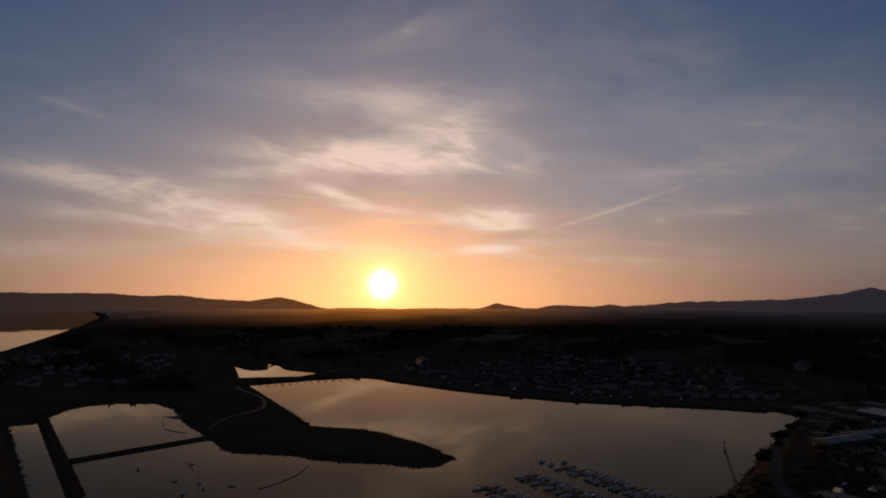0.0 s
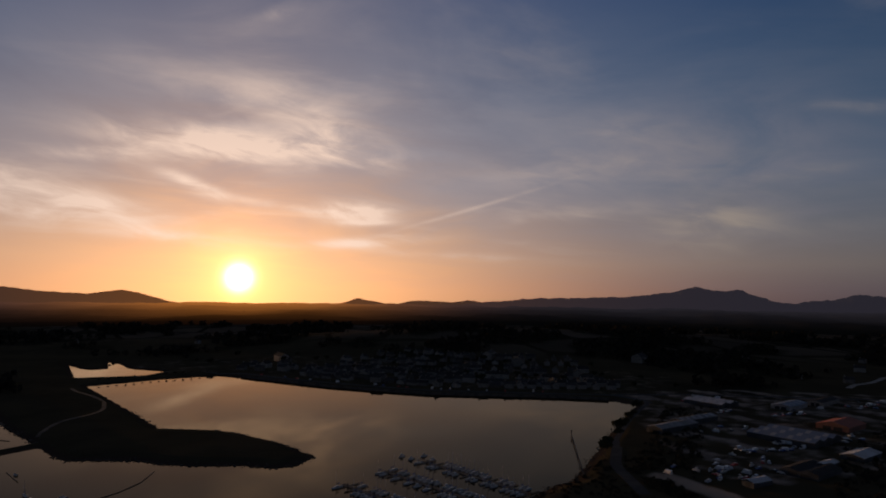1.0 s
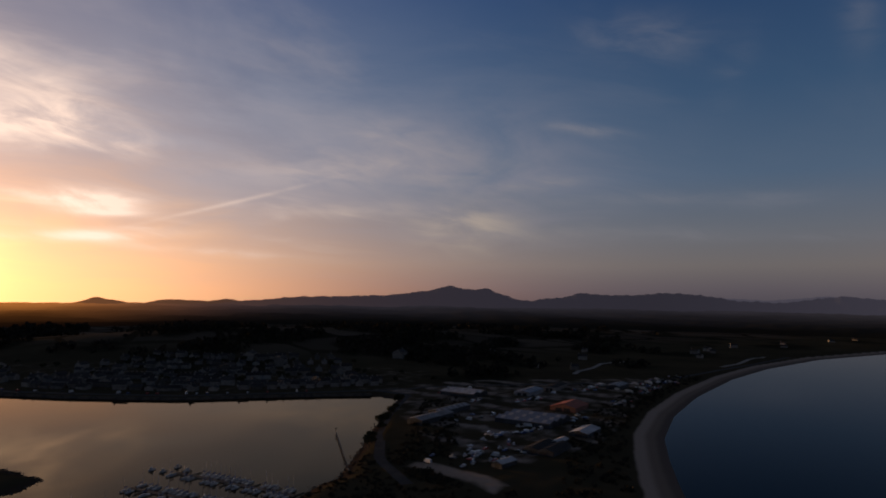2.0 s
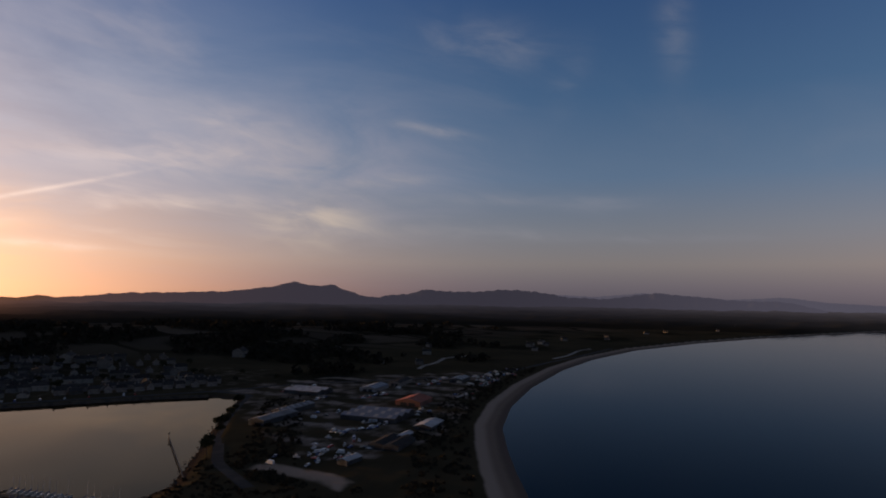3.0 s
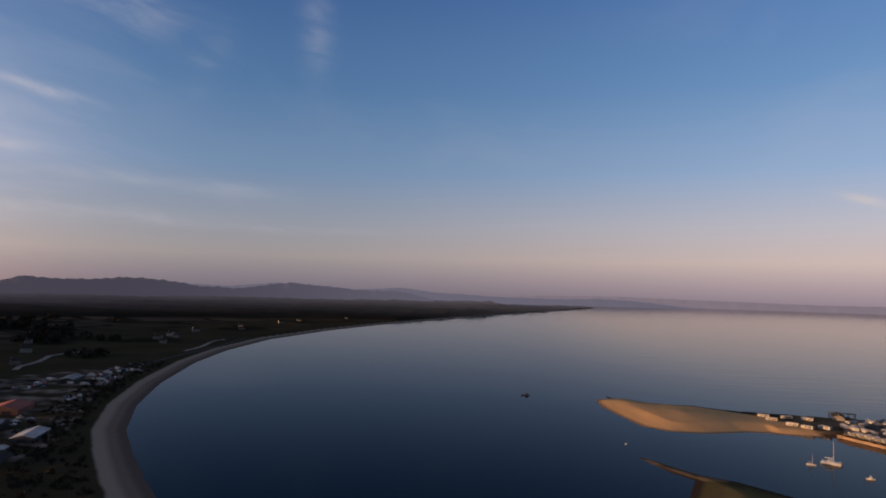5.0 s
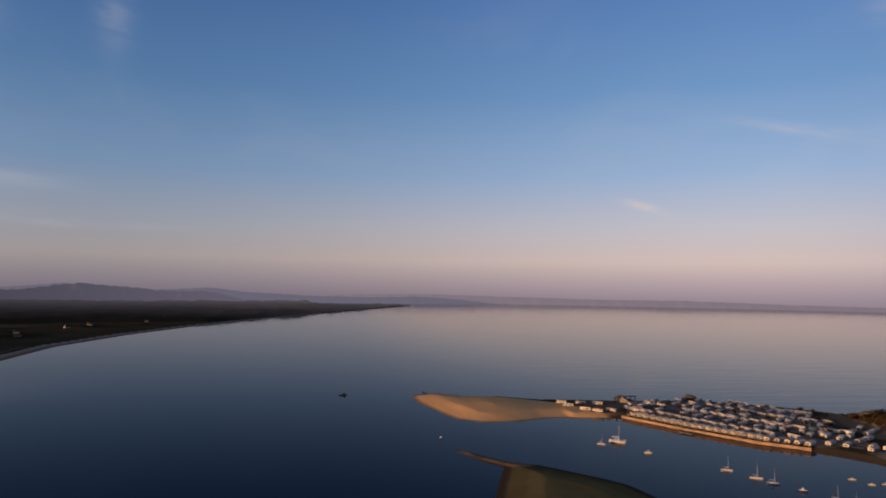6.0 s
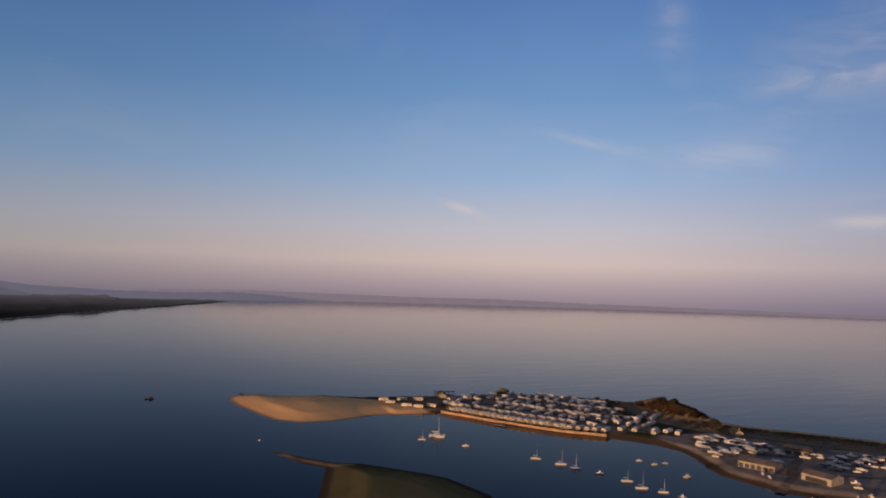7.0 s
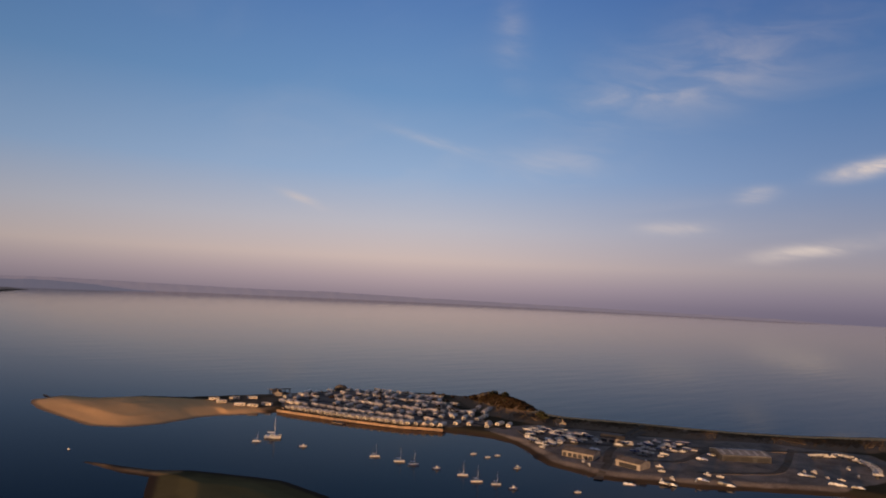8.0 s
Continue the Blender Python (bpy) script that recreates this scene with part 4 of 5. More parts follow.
def make_motorboat(l, label, group="moored boats", hull=None, cabin=True, ashore=False):
    m = thing("motor_boat", label, "motor boat", group)
    b, f, up = l * 0.36, l * 0.13, 0.75 if ashore else 0.0
    part("hull", loft([[(x, y, z + up) for x, y, z in r] for r in hull_rings(l, b, f, 0.2, 0.9)]), hull or HULL_WHITE, m)
    part("deck", loft([[(-q * b * 0.45, (u - 0.5) * l, up + f + 0.02 + s), (q * b * 0.45, (u - 0.5) * l, up + f + 0.02 + s), (q * b * 0.43, (u - 0.5) * l, up + f + 0.1 + s),
                        (-q * b * 0.43, (u - 0.5) * l, up + f + 0.1 + s)] for u, q, s in ((0.02, 0.9, 0), (0.45, 0.98, 0), (0.7, 0.76, 0.1 * f), (0.97, 0.08, 0.33 * f))]), DECK, m)
    if cabin:
        c = part("cabin", loft([[(-b * 0.34, -l * 0.12, up + f), (b * 0.34, -l * 0.12, up + f), (b * 0.3, -l * 0.1, up + f + 1.3), (-b * 0.3, -l * 0.1, up + f + 1.3)],
                                [(-b * 0.32, l * 0.2, up + f), (b * 0.32, l * 0.2, up + f), (b * 0.27, l * 0.1, up + f + 1.25), (-b * 0.27, l * 0.1, up + f + 1.25)]]), HULL_WHITE, m)
        part("windscreen", loft([[(-b * 0.27, l * 0.172, up + f + 0.55), (b * 0.27, l * 0.172, up + f + 0.55), (b * 0.26, l * 0.135, up + f + 1.05), (-b * 0.26, l * 0.135, up + f + 1.05)],
                                 [(-b * 0.27, l * 0.18, up + f + 0.55), (b * 0.27, l * 0.18, up + f + 0.55), (b * 0.26, l * 0.143, up + f + 1.05), (-b * 0.26, l * 0.143, up + f + 1.05)]]), GLASS, c)
    else:
        part("console", box(0, 0, up + f + 0.45, b * 0.35, 0.5, 0.75, 0.05), HULL_WHITE, m)
    part("outboard", box(0, -l * 0.5 - 0.2, up + f * 0.7, 0.35, 0.4, 0.9, 0.08), DARK_TRIM, m, "black outboard engine")
    if ashore:
        tr = box(0, 0, 0.5, 0.2, l * 0.95, 0.12)
        box(0, -l * 0.15, 0.45, b * 0.95, 0.14, 0.12, 0, tr), box(0, l * 0.2, 0.5, b * 0.6, 0.14, 0.3, 0, tr)
        for sx in (-1, 1):
            tube([(sx * b * 0.46, -l * 0.15, 0.33), (sx * b * 0.54, -l * 0.15, 0.33)], [0.33, 0.33], 10, tr)
        part("trailer", tr, DARK_TRIM, m, "road trailer")
    return m


def make_catamaran(l, label):
    c = thing("catamaran", label, "catamaran", "moored boats")
    w = l * 0.52
    h = part("hull", loft([[(x * 0.55 - w * 0.36, y, z) for x, y, z in r] for r in hull_rings(l, l * 0.26, 1.35)]), HULL_WHITE, c, "slender white hull")
    again(h, Matrix.Translation((w * 0.72, 0, 0)))
    part("bridge_deck", box(0, -l * 0.08, 1.15, w * 0.9, l * 0.62, 0.45, 0.1), HULL_WHITE, c)
    cab = part("cabin", loft([[(-w * 0.3, -l * 0.2, 1.35), (w * 0.3, -l * 0.2, 1.35), (w * 0.27, -l * 0.18, 2.5), (-w * 0.27, -l * 0.18, 2.5)],
                              [(-w * 0.3, l * 0.16, 1.35), (w * 0.3, l * 0.16, 1.35), (w * 0.2, l * 0.06, 2.4), (-w * 0.2, l * 0.06, 2.4)]]), HULL_WHITE, c)
    part("window", box(0, -l * 0.02, 2.0, w * 0.6, l * 0.16, 0.4, 0.05), GLASS, cab)
    part("mast", tube([(0, l * 0.1, 1.4), (0, l * 0.1, 7), (0, l * 0.1, 13.5)], [0.16, 0.15, 0.08]), SPAR, c, "tall pale mast")
    boom = part("boom", tube([(0, l * 0.09, 3.2), (0, -l * 0.36, 3.3)], [0.12, 0.1]), SPAR, c)
    part("sail_cover", tube([(0, l * 0.06, 3.55), (0, -l * 0.34, 3.5)], [0.35, 0.2]), HULL_WHITE, boom)
    part("trampoline", box(0, l * 0.32, 1.15, w * 0.62, l * 0.26, 0.04), DARK_TRIM, c)
    rig = bmesh.new()
    for q in ((0, l * 0.46, 1.5), (w * 0.4, -l * 0.05, 1.5), (-w * 0.4, -l * 0.05, 1.5)):
        tube([q, (0, l * 0.1, 13)], [0.025, 0.025], 3, rig)
    part("rigging", rig, DARK_TRIM, c)
    return c


def make_car(paint, label, van=False):
    c = thing("van" if van else "car", label, "van" if van else "car", "parked cars")
    l, w, h = (5.2, 1.95, 2.3) if van else (4.3, 1.78, 1.45)
    part("body", loft([[(-w / 2, y, 0.35), (w / 2, y, 0.35), (w / 2 * 0.97, y, z), (-w / 2 * 0.97, y, z)] for y, z in
                       ((-l / 2, 0.85), (-l / 2 + 0.15, 0.98), (l * 0.1, 0.98), (l * 0.36, 0.9), (l / 2, 0.7))]), paint, c)
    a, t0, t1, e = (-l / 2 + 0.1, -l / 2 + 0.15, l * 0.22, l * 0.36) if van else (-l * 0.44, -l * 0.3, l * 0.06, l * 0.22)
    part("roof", loft([[(-w * 0.46, a, 0.95), (w * 0.46, a, 0.95), (w * 0.46, e, 0.95), (-w * 0.46, e, 0.95)], [(-w * 0.4, t0, h), (w * 0.4, t0, h), (w * 0.4, t1, h), (-w * 0.4, t1, h)]]), paint, c)
    part("windscreen", loft([[(-w * 0.42, e + 0.02, 1.0), (w * 0.42, e + 0.02, 1.0), (w * 0.38, t1 + 0.04, h - 0.1), (-w * 0.38, t1 + 0.04, h - 0.1)],
                             [(-w * 0.42, e + 0.06, 1.0), (w * 0.42, e + 0.06, 1.0), (w * 0.38, t1 + 0.08, h - 0.1), (-w * 0.38, t1 + 0.08, h - 0.1)]]), GLASS, c)
    wheel = part("wheel", tube([(-0.1, 0, 0), (0.1, 0, 0)], [0.33, 0.33], 12), TYRE, c)
    wheel.matrix_basis = Matrix.Translation((w / 2 - 0.1, l * 0.3, 0.33))
    for x, y in ((-w / 2 + 0.1, l * 0.3), (w / 2 - 0.1, -l * 0.3), (-w / 2 + 0.1, -l * 0.3)):
        again(wheel, Matrix.Translation((x, y, 0.33)))
    return c


def leaf_cloud(r, centres, per, size):
    """Many small leaf clumps, uneven, round several centres."""
    verts, faces = [], []
    for (cx, cy, cz, rad) in centres:
        for _ in range(per):
            d = Vector((r.gauss(0, 1), r.gauss(0, 1), r.gauss(0, 0.8))).normalized() * rad * r.uniform(0.55, 1.08)
            p, s = Vector((cx, cy, cz)) + d, size * r.uniform(0.6, 1.4)
            u = Vector((r.gauss(0, 1), r.gauss(0, 1), r.gauss(0, 1))).normalized()
            v = u.orthogonal().normalized() * s
            n = len(verts)
            verts += [p - u * s, p + v, p + u * s * 1.2, p - v * 0.8]
            faces.append((n, n + 1, n + 2, n + 3))
    return verts, faces


def make_tree(seed, tall, label, leaves=None, bushy=False):
    r = random.Random(seed)
    t = thing("bush" if bushy else "tree", label, "bush" if bushy else "tree", "scrub" if bushy else "trees")
    th = tall * (0.12 if bushy else 0.36)
    bm = tube([(0, 0, -0.4), (0.1, 0, th * 0.5), (0.05, 0.1, th), (0, 0.1, tall * 0.7)], [tall * 0.035, tall * 0.028, tall * 0.022, tall * 0.006])
    centres = [(0, 0, tall * 0.68, tall * 0.26)]
    for k in range(6):
        a, rad = k * 1.05 + r.uniform(-0.3, 0.3), tall * r.uniform(0.18, 0.32) * (1.5 if bushy else 1.0)
        tip = (rad * math.cos(a), rad * math.sin(a), tall * r.uniform(0.42, 0.78))
        tube([(0, 0, th * r.uniform(0.7, 1.1)), tuple(0.6 * q for q in tip[:2]) + (tip[2] * 0.85,), tip], [tall * 0.014, tall * 0.009, 0.02], 4, bm)
        centres.append((*tip, tall * r.uniform(0.14, 0.22)))
    part("trunk", bm, BARK, t)
    v, f = leaf_cloud(r, centres, 46, tall * 0.055)
    mesh_object("crown", v, f, leaves or LEAVES, t)
    return t


def make_wall(name, label, line, top, foot, thick, material, step_len=6.0):
    """A standing wall that follows a line, with a coping."""
    verts, faces, pts = [], [], []
    for (ax, ay), (bx, by) in zip(line, line[1:]):
        n = max(1, int(math.hypot(bx - ax, by - ay) / step_len))
        pts += [(ax + (bx - ax) * i / n, ay + (by - ay) * i / n) for i in range(n)]
    pts.append(line[-1])
    for i, (x, y) in enumerate(pts):
        (ax, ay), (bx, by) = pts[max(i - 1, 0)], pts[min(i + 1, len(pts) - 1)]
        d = math.hypot(bx - ax, by - ay)
        nx, ny = -(by - ay) / d * thick / 2, (bx - ax) / d * thick / 2
        verts += [(x - nx * 1.2, y - ny * 1.2, foot), (x - nx, y - ny, top), (x + nx, y + ny, top), (x + nx * 1.2, y + ny * 1.2, foot)]
    for i in range(len(pts) - 1):
        a, b = 4 * i, 4 * i + 4
        faces += [(a + k, a + (k + 1) % 4, b + (k + 1) % 4, b + k) for k in range(4)]
    faces += [(3, 2, 1, 0), tuple(len(verts) - 4 + k for k in range(4))]
    return tagged(mesh_object(name, verts, faces, material), label, "wall", kind="structure")


def make_road(name, label, line, width, material, lift=0.14, category="road"):
    """A ribbon of road laid on the ground."""
    pts = []
    for (ax, ay), (bx, by) in zip(line, line[1:]):
        n = max(1, int(math.hypot(bx - ax, by - ay) / 5))
        pts += [(ax + (bx - ax) * i / n, ay + (by - ay) * i / n) for i in range(n)]
    pts.append(line[-1])
    p = np.array(pts)
    for _ in range(3):
        p[1:-1] = (p[:-2] + 2 * p[1:-1] + p[2:]) / 4
    d = np.gradient(p, axis=0)
    d /= np.linalg.norm(d, axis=1)[:, None]
    side = np.stack([-d[:, 1], d[:, 0]], axis=1) * width / 2
    a, b = p + side, p - side
    z = np.maximum(land_at(p[:, 0], p[:, 1])[0], 0.4) + lift
    verts = [(*q, h) for q, h in zip(a, z)] + [(*q, h) for q, h in zip(b, z)] + [(*q, h - 0.6) for q, h in zip(a, z)] + [(*q, h - 0.6) for q, h in zip(b, z)]
    n = len(p)
    faces = []
    for i in range(n - 1):
        faces += [(i, n + i, n + i + 1, i + 1), (2 * n + i, i, i + 1, 2 * n + i + 1), (n + i, 3 * n + i, 3 * n + i + 1, n + i + 1)]
    return tagged(mesh_object(name, verts, faces, material), label, category, kind="structure")


def stand(x, y, turn=0.0, sink=0.0):
    """On the ground, turned by degrees."""
    return pose(x, y, height(x, y) - sink, 0, 0, turn)

# ---- built shores ----
make_wall("quay_wall_park", "sunlit stone quay wall below the caravan park", [(494, -209), (442, -237), (404, -262), (382, -286)], 2.3, -2.0, 1.4, QUAY_STONE)
make_wall("quay_wall_town", "dark stone quay along the town side of the basin", [(8, 771), (56, 714), (94, 672), (129, 642), (175, 605), (222, 585), (289, 557), (331, 533)], 2.4, -2.0, 1.4, ROCK)
make_road("road_1", "asphalt promenade road along the town quay", [(-30, 806), (14, 782), (64, 720), (104, 680), (180, 616), (226, 596), (292, 568), (345, 548), (356, 505), (294, 440), (243, 378), (206, 322), (190, 270)], 6.5, ASPHALT)
make_road("road_2", "asphalt road through the works towards the beach", [(345, 548), (420, 530), (500, 494), (551, 470), (610, 438), (690, 438), (790, 452), (930, 468), (1080, 490)], 6.0, ASPHALT)
make_road("road_3", "pale access road behind the boatyard", [(352, -334), (334, -326), (312, -330), (290, -358), (262, -400), (232, -440), (200, -490)], 6.0, DIRT)
make_road("road_4", "asphalt lane through the holiday park", [(360, -328), (400, -312), (450, -290), (500, -262), (540, -232)], 4.5, ASPHALT)
make_road("path_1", "pale gravel path over the grassy spit", [(-147, 702), (-139, 680), (-120, 652), (-104, 616), (-97, 575), (-103, 550), (-117, 533), (-120, 511), (-120, 484)], 3.2, DIRT, category="path")
make_road("path_2", "sandy track through the dunes to the south beach", [(292, -362), (315, -420), (326, -448)], 4.0, DIRT, category="path")
make_road("path_3", "pale concrete promenade by the far beach", [(846, 472), (910, 482), (997, 510), (1045, 512)], 6.0, CONCRETE, category="path")
make_road("road_5", "pale country lane above the works", [(612, 528), (640, 545), (680, 557), (740, 588), (790, 584)], 6.0, CONCRETE)
make_road("road_6", "worn grey slipway into the harbour", [(246, -290), (257, -312), (268, -330)], 4.5, DIRT)
make_road("road_7", "pale dusty road between the boatyard sheds", [(262, -318), (279, -342), (292, -372), (308, -420)], 5.0, DIRT)
make_road("road_8", "pale yard road along the boat hall", [(258, -336), (240, -362), (246, -392), (254, -424)], 4.5, DIRT)
make_road("road_9", "pale trodden apron before the boat hall", [(222, -350), (210, -367), (195, -394), (204, -423), (222, -468)], 4.5, DIRT)
# ---- kinds built once ----
HOUSES = [make_house(7, 9.5, 4.4, 6.8, RENDER_WALL, "pale rendered two-storey house with slate roof"),
          make_house(6.5, 8.5, 4.2, 6.5, STONE_WALL, "grey stone house with slate roof"),
          make_house(8, 11, 2.8, 5.0, RENDER_WALL, "low rendered bungalow with slate roof", storeys=1),
          make_house(8.5, 13, 5.2, 8.0, RENDER_WALL, "large pale rendered house with slate roof")]
TERRACES = [make_terrace(5, 5.2, 7.0, 4.6, 7.0, RENDER_WALL, "terrace of pale rendered houses with chimneys"),
            make_terrace(4, 5.0, 7.0, 4.5, 6.8, STONE_WALL, "terrace of grey stone houses with chimneys")]
CARAVANS = [make_caravan(8.6, 3.4, "cream static caravan with timber deck"), make_caravan(9.2, 3.3, "white static caravan with pale roof", False),
            make_caravan(8.2, 3.2, "beige static caravan on dark skirting", False)]
YACHTS = [make_yacht(6.4, "white sailing yacht with bare mast"), make_yacht(5.2, "small white yacht with blue sail cover"),
          make_yacht(6.2, "navy-hulled sailing yacht with tall mast", HULL_BLUE), make_yacht(6.0, "white yacht with furled sails", cover=False)]
BERTHED = [make_yacht(6.4, "white yacht berthed at the pontoon", rigged=False, group="marina boats"), make_yacht(5.6, "small yacht with blue sail cover berthed", rigged=False, group="marina boats"),
           make_motorboat(5.0, "white motor cruiser berthed at the pontoon", "marina boats")]
MOTORS = [make_motorboat(4.6, "white motor cruiser with small cabin"), make_motorboat(3.8, "small open white motor boat", cabin=False), make_motorboat(4.4, "navy motor boat with white cabin", hull=HULL_BLUE)]
ASHORE = [make_yacht(5.8, "white yacht standing ashore in a cradle", ashore=True, group="boats ashore"), make_yacht(6.0, "navy yacht standing ashore in a cradle", HULL_BLUE, ashore=True, group="boats ashore"),
          make_motorboat(4.6, "white motor boat ashore on a trailer", "boats ashore", ashore=True), make_motorboat(4.0, "small open boat ashore on a trailer", "boats ashore", cabin=False, ashore=True)]
CARS = [make_car(p, "parked %s car on tarmac" % n) for p, n in zip(CAR_PAINT, ("white", "silver", "red", "blue", "black"))] + [make_car(CAR_PAINT[0], "parked white delivery van", True)]
TREES = [make_tree(1, 9.0, "dark leafy broad tree"), make_tree(2, 7.0, "dark rounded leafy tree"), make_tree(3, 11.0, "tall dark leafy tree")]
BUSHES = [make_tree(5, 3.4, "brown scrub bush on rough ground", SCRUB, True), make_tree(6, 2.6, "low dark green gorse bush", LEAVES, True), make_tree(8, 4.5, "tall brown scrub bush on slope", SCRUB, True)]
USED = set()


def put(kind, m):
    """The first of a kind stands where it is first wanted; copies follow."""
    if kind.name not in USED:
        USED.add(kind.name)
        kind.matrix_basis = m
        return kind
    return copy_thing(kind, m)


def along(line, gap, offset=0.0):
    """Places at even steps along a line, shifted to its left, with the line's heading."""
    out, carry = [], gap / 2
    for (ax, ay), (bx, by) in zip(line, line[1:]):
        l = math.hypot(bx - ax, by - ay)
        dx, dy = (bx - ax) / l, (by - ay) / l
        s = carry
        while s < l:
            out.append((ax + dx * s - dy * offset, ay + dy * s + dx * offset, math.degrees(math.atan2(dy, dx))))
            s += gap
        carry = s - l
    return out


def inland_at(x, y):
    return float(land_at(np.array([x]), np.array([y]))[1][0])


def is_in(x, y, ring):
    return float(inside_distance(np.array([x]), np.array([y]), ring)[0]) > 0


# ---- holiday park on the headland ----
FRONT = [(492, -212), (440, -240), (402, -265), (383, -288)]
for x, y, h in along(FRONT, 5.9, 7.5):
    put(CARAVANS[0], stand(x, y, h + 158 + rnd.uniform(-3, 3)))
for row, off in enumerate((25, 42, 59, 76, 93, 110, 127)):
    gap = 10.4 if row % 2 else 7.8
    for x, y, h in along([(560, -176), (492, -212), (440, -240), (402, -265), (340, -338)], gap, off):
        if is_in(x, y, PARK) and not (x < 412 and y < -296) and rnd.random() < 0.84:
            put(rnd.choice(CARAVANS[1:] + CARAVANS[:1]), stand(x + rnd.uniform(-1.6, 1.6), y + rnd.uniform(-2.2, 2.2), h + (6 if row % 2 else 58) + (180 if row % 3 == 1 else 0) + rnd.uniform(-11, 11)))
for x, y in ((372, -321), (378, -326), (373, -333), (366, -336), (384, -313), (392, -329), (401, -322), (405, -332), (431, -362), (414, -354), (422, -366), (390, -306), (412, -308), (408, -317), (398, -340), (420, -346)):
    put(CARAVANS[1], stand(x, y, 32 + rnd.uniform(-9, 9)))
for x, y, h in ((549, -178, 150), (534, -179, 146), (546, -194, 152), (543, -208, 146), (518, -188, 140), (511, -196, 130), (512, -208, 120), (519, -233, 110)):
    put(CARAVANS[2], stand(x, y, h + 10))
for i in range(80):
    x, y = rnd.uniform(380, 565), rnd.uniform(-380, -190)
    if is_in(x, y, PARK) and inland_at(x, y) > 24:
        put(rnd.choice(BUSHES), stand(x, y, rnd.uniform(0, 360)))
for x, y in ((478, -372), (470, -380), (488, -368), (440, -372), (430, -376), (418, -372), (412, -380), (455, -376), (400, -384), (446, -382), (425, -386), (496, -362)):
    put(rnd.choice(BUSHES), stand(x, y, rnd.uniform(0, 360)))
for x, y in ((452, -400), (444, -404), (436, -398), (428, -402), (420, -396), (414, -402), (448, -392), (432, -392)):
    put(rnd.choice(TREES[1:2] + BUSHES[1:]), stand(x, y, rnd.uniform(0, 360), 1.0))
hall = make_house(8, 16, 2.6, 4.4, STONE_WALL, "low dark park clubhouse with slate roof", 1)
hall.matrix_basis = stand(557, -236, 70)

# ---- moored boats ----
cat = make_catamaran(10.5, "large white catamaran with a tall mast at anchor")
cat.matrix_basis = pose(416, -172, 0, 0, 0, 148)
for kind, x, y, h in ((YACHTS[1], 411, -159, 70), (MOTORS[0], 386, -179, 110), (YACHTS[3], 345, -206, 60), (YACHTS[0], 329, -213, 65), (YACHTS[2], 319, -216, 60), (MOTORS[2], 306, -223, 50),
                      (YACHTS[3], 289, -228, 60), (YACHTS[0], 276, -227, 75), (YACHTS[1], 267, -233, 70), (MOTORS[2], 257, -236, 60), (MOTORS[1], 322, -264, 100), (MOTORS[1], 312, -267, 105),
                      (MOTORS[1], 312, -275, 95), (MOTORS[0], 285, -266, 130), (MOTORS[1], 236, -262, 60)):
    put(kind, pose(x, y, 0, 0, 0, 146 + 0.3 * (h - 75)))
for kind, x, y, h in ((MOTORS[0], -134, 385, 20), (MOTORS[1], -107, 393, 40), (YACHTS[1], -92, 353, 30), (MOTORS[0], -87, 343, 10), (MOTORS[1], -74, 345, 70), (MOTORS[0], -95, 334, 30), (MOTORS[1], -106, 357, 60)):
    put(kind, pose(x, y, 0, 0, 0, h))
buoy = thing("mooring_buoy", "small pale mooring buoy off the sandy point", "buoy")
part("float", loft([[(q * math.cos(a), q * math.sin(a), z) for a in np.linspace(0, 2 * math.pi, 13)[:-1]] for q, z in ((0.35, -0.3), (0.75, 0.05), (0.8, 0.5), (0.45, 0.85))]), HULL_WHITE, buoy)
part("ring", tube([(0, 0, 0.8), (0, 0, 1.3)], [0.09, 0.06]), DARK_TRIM, buoy)
buoy.matrix_basis = pose(438, -58, 0)
raft = thing("work_raft", "low dark moored raft on open water", "raft")
part("float", box(0, 0, 0.25, 7.5, 3.6, 0.9, 0.2), DARK_TRIM, raft)
part("wheelhouse", box(-1.2, 0, 1.3, 2.2, 1.8, 1.3, 0.1), DARK_TRIM, raft)
raft.matrix_basis = pose(617, 8, 0, 0, 0, 95)


# ---- marina ----
def make_pontoon(line, label):
    (ax, ay), (bx, by) = line
    l = math.hypot(bx - ax, by - ay)
    p = thing("pontoon", label, "pontoon", "marina pontoons")
    part("walkway", box(0, l / 2, 0.3, 2.4, l, 0.45, 0.04), TIMBER, p, "grey timber walkway")
    finger = part("finger", box(4.2, 0, 0.28, 6.0, 0.7, 0.35, 0.03), TIMBER, p)
    pile = part("post", tube([(0, 0, -3), (0, 0, 2.6)], [0.25, 0.25], 8), DARK_TRIM, p)
    finger.matrix_basis = Matrix.Translation((0, 4, 0))
    pile.matrix_basis = Matrix.Translation((1.6, 6, 0))
    for i, s in enumerate(np.arange(4, l, 7.0)):
        if i:
            again(finger, Matrix.Translation((0, s, 0)))
        again(finger, Matrix.Translation((-8.4, s, 0)))
        if i % 2:
            again(pile, Matrix.Translation((1.6, s + 2, 0)))
    head = math.degrees(math.atan2(by - ay, bx - ax)) - 90
    p.matrix_basis = pose(ax, ay, 0, 0, 0, head)
    for s in np.arange(2.2, l - 1, 3.5):
        for side in (-1, 1):
            if rnd.random() < 0.62:
                kind = rnd.choice(BERTHED)
                put(kind, p.matrix_basis @ Matrix.Translation((side * rnd.uniform(4.9, 5.4), s, 0)) @ Matrix.Rotation(radians(90 if side < 0 else -90), 4, "Z"))
    return p


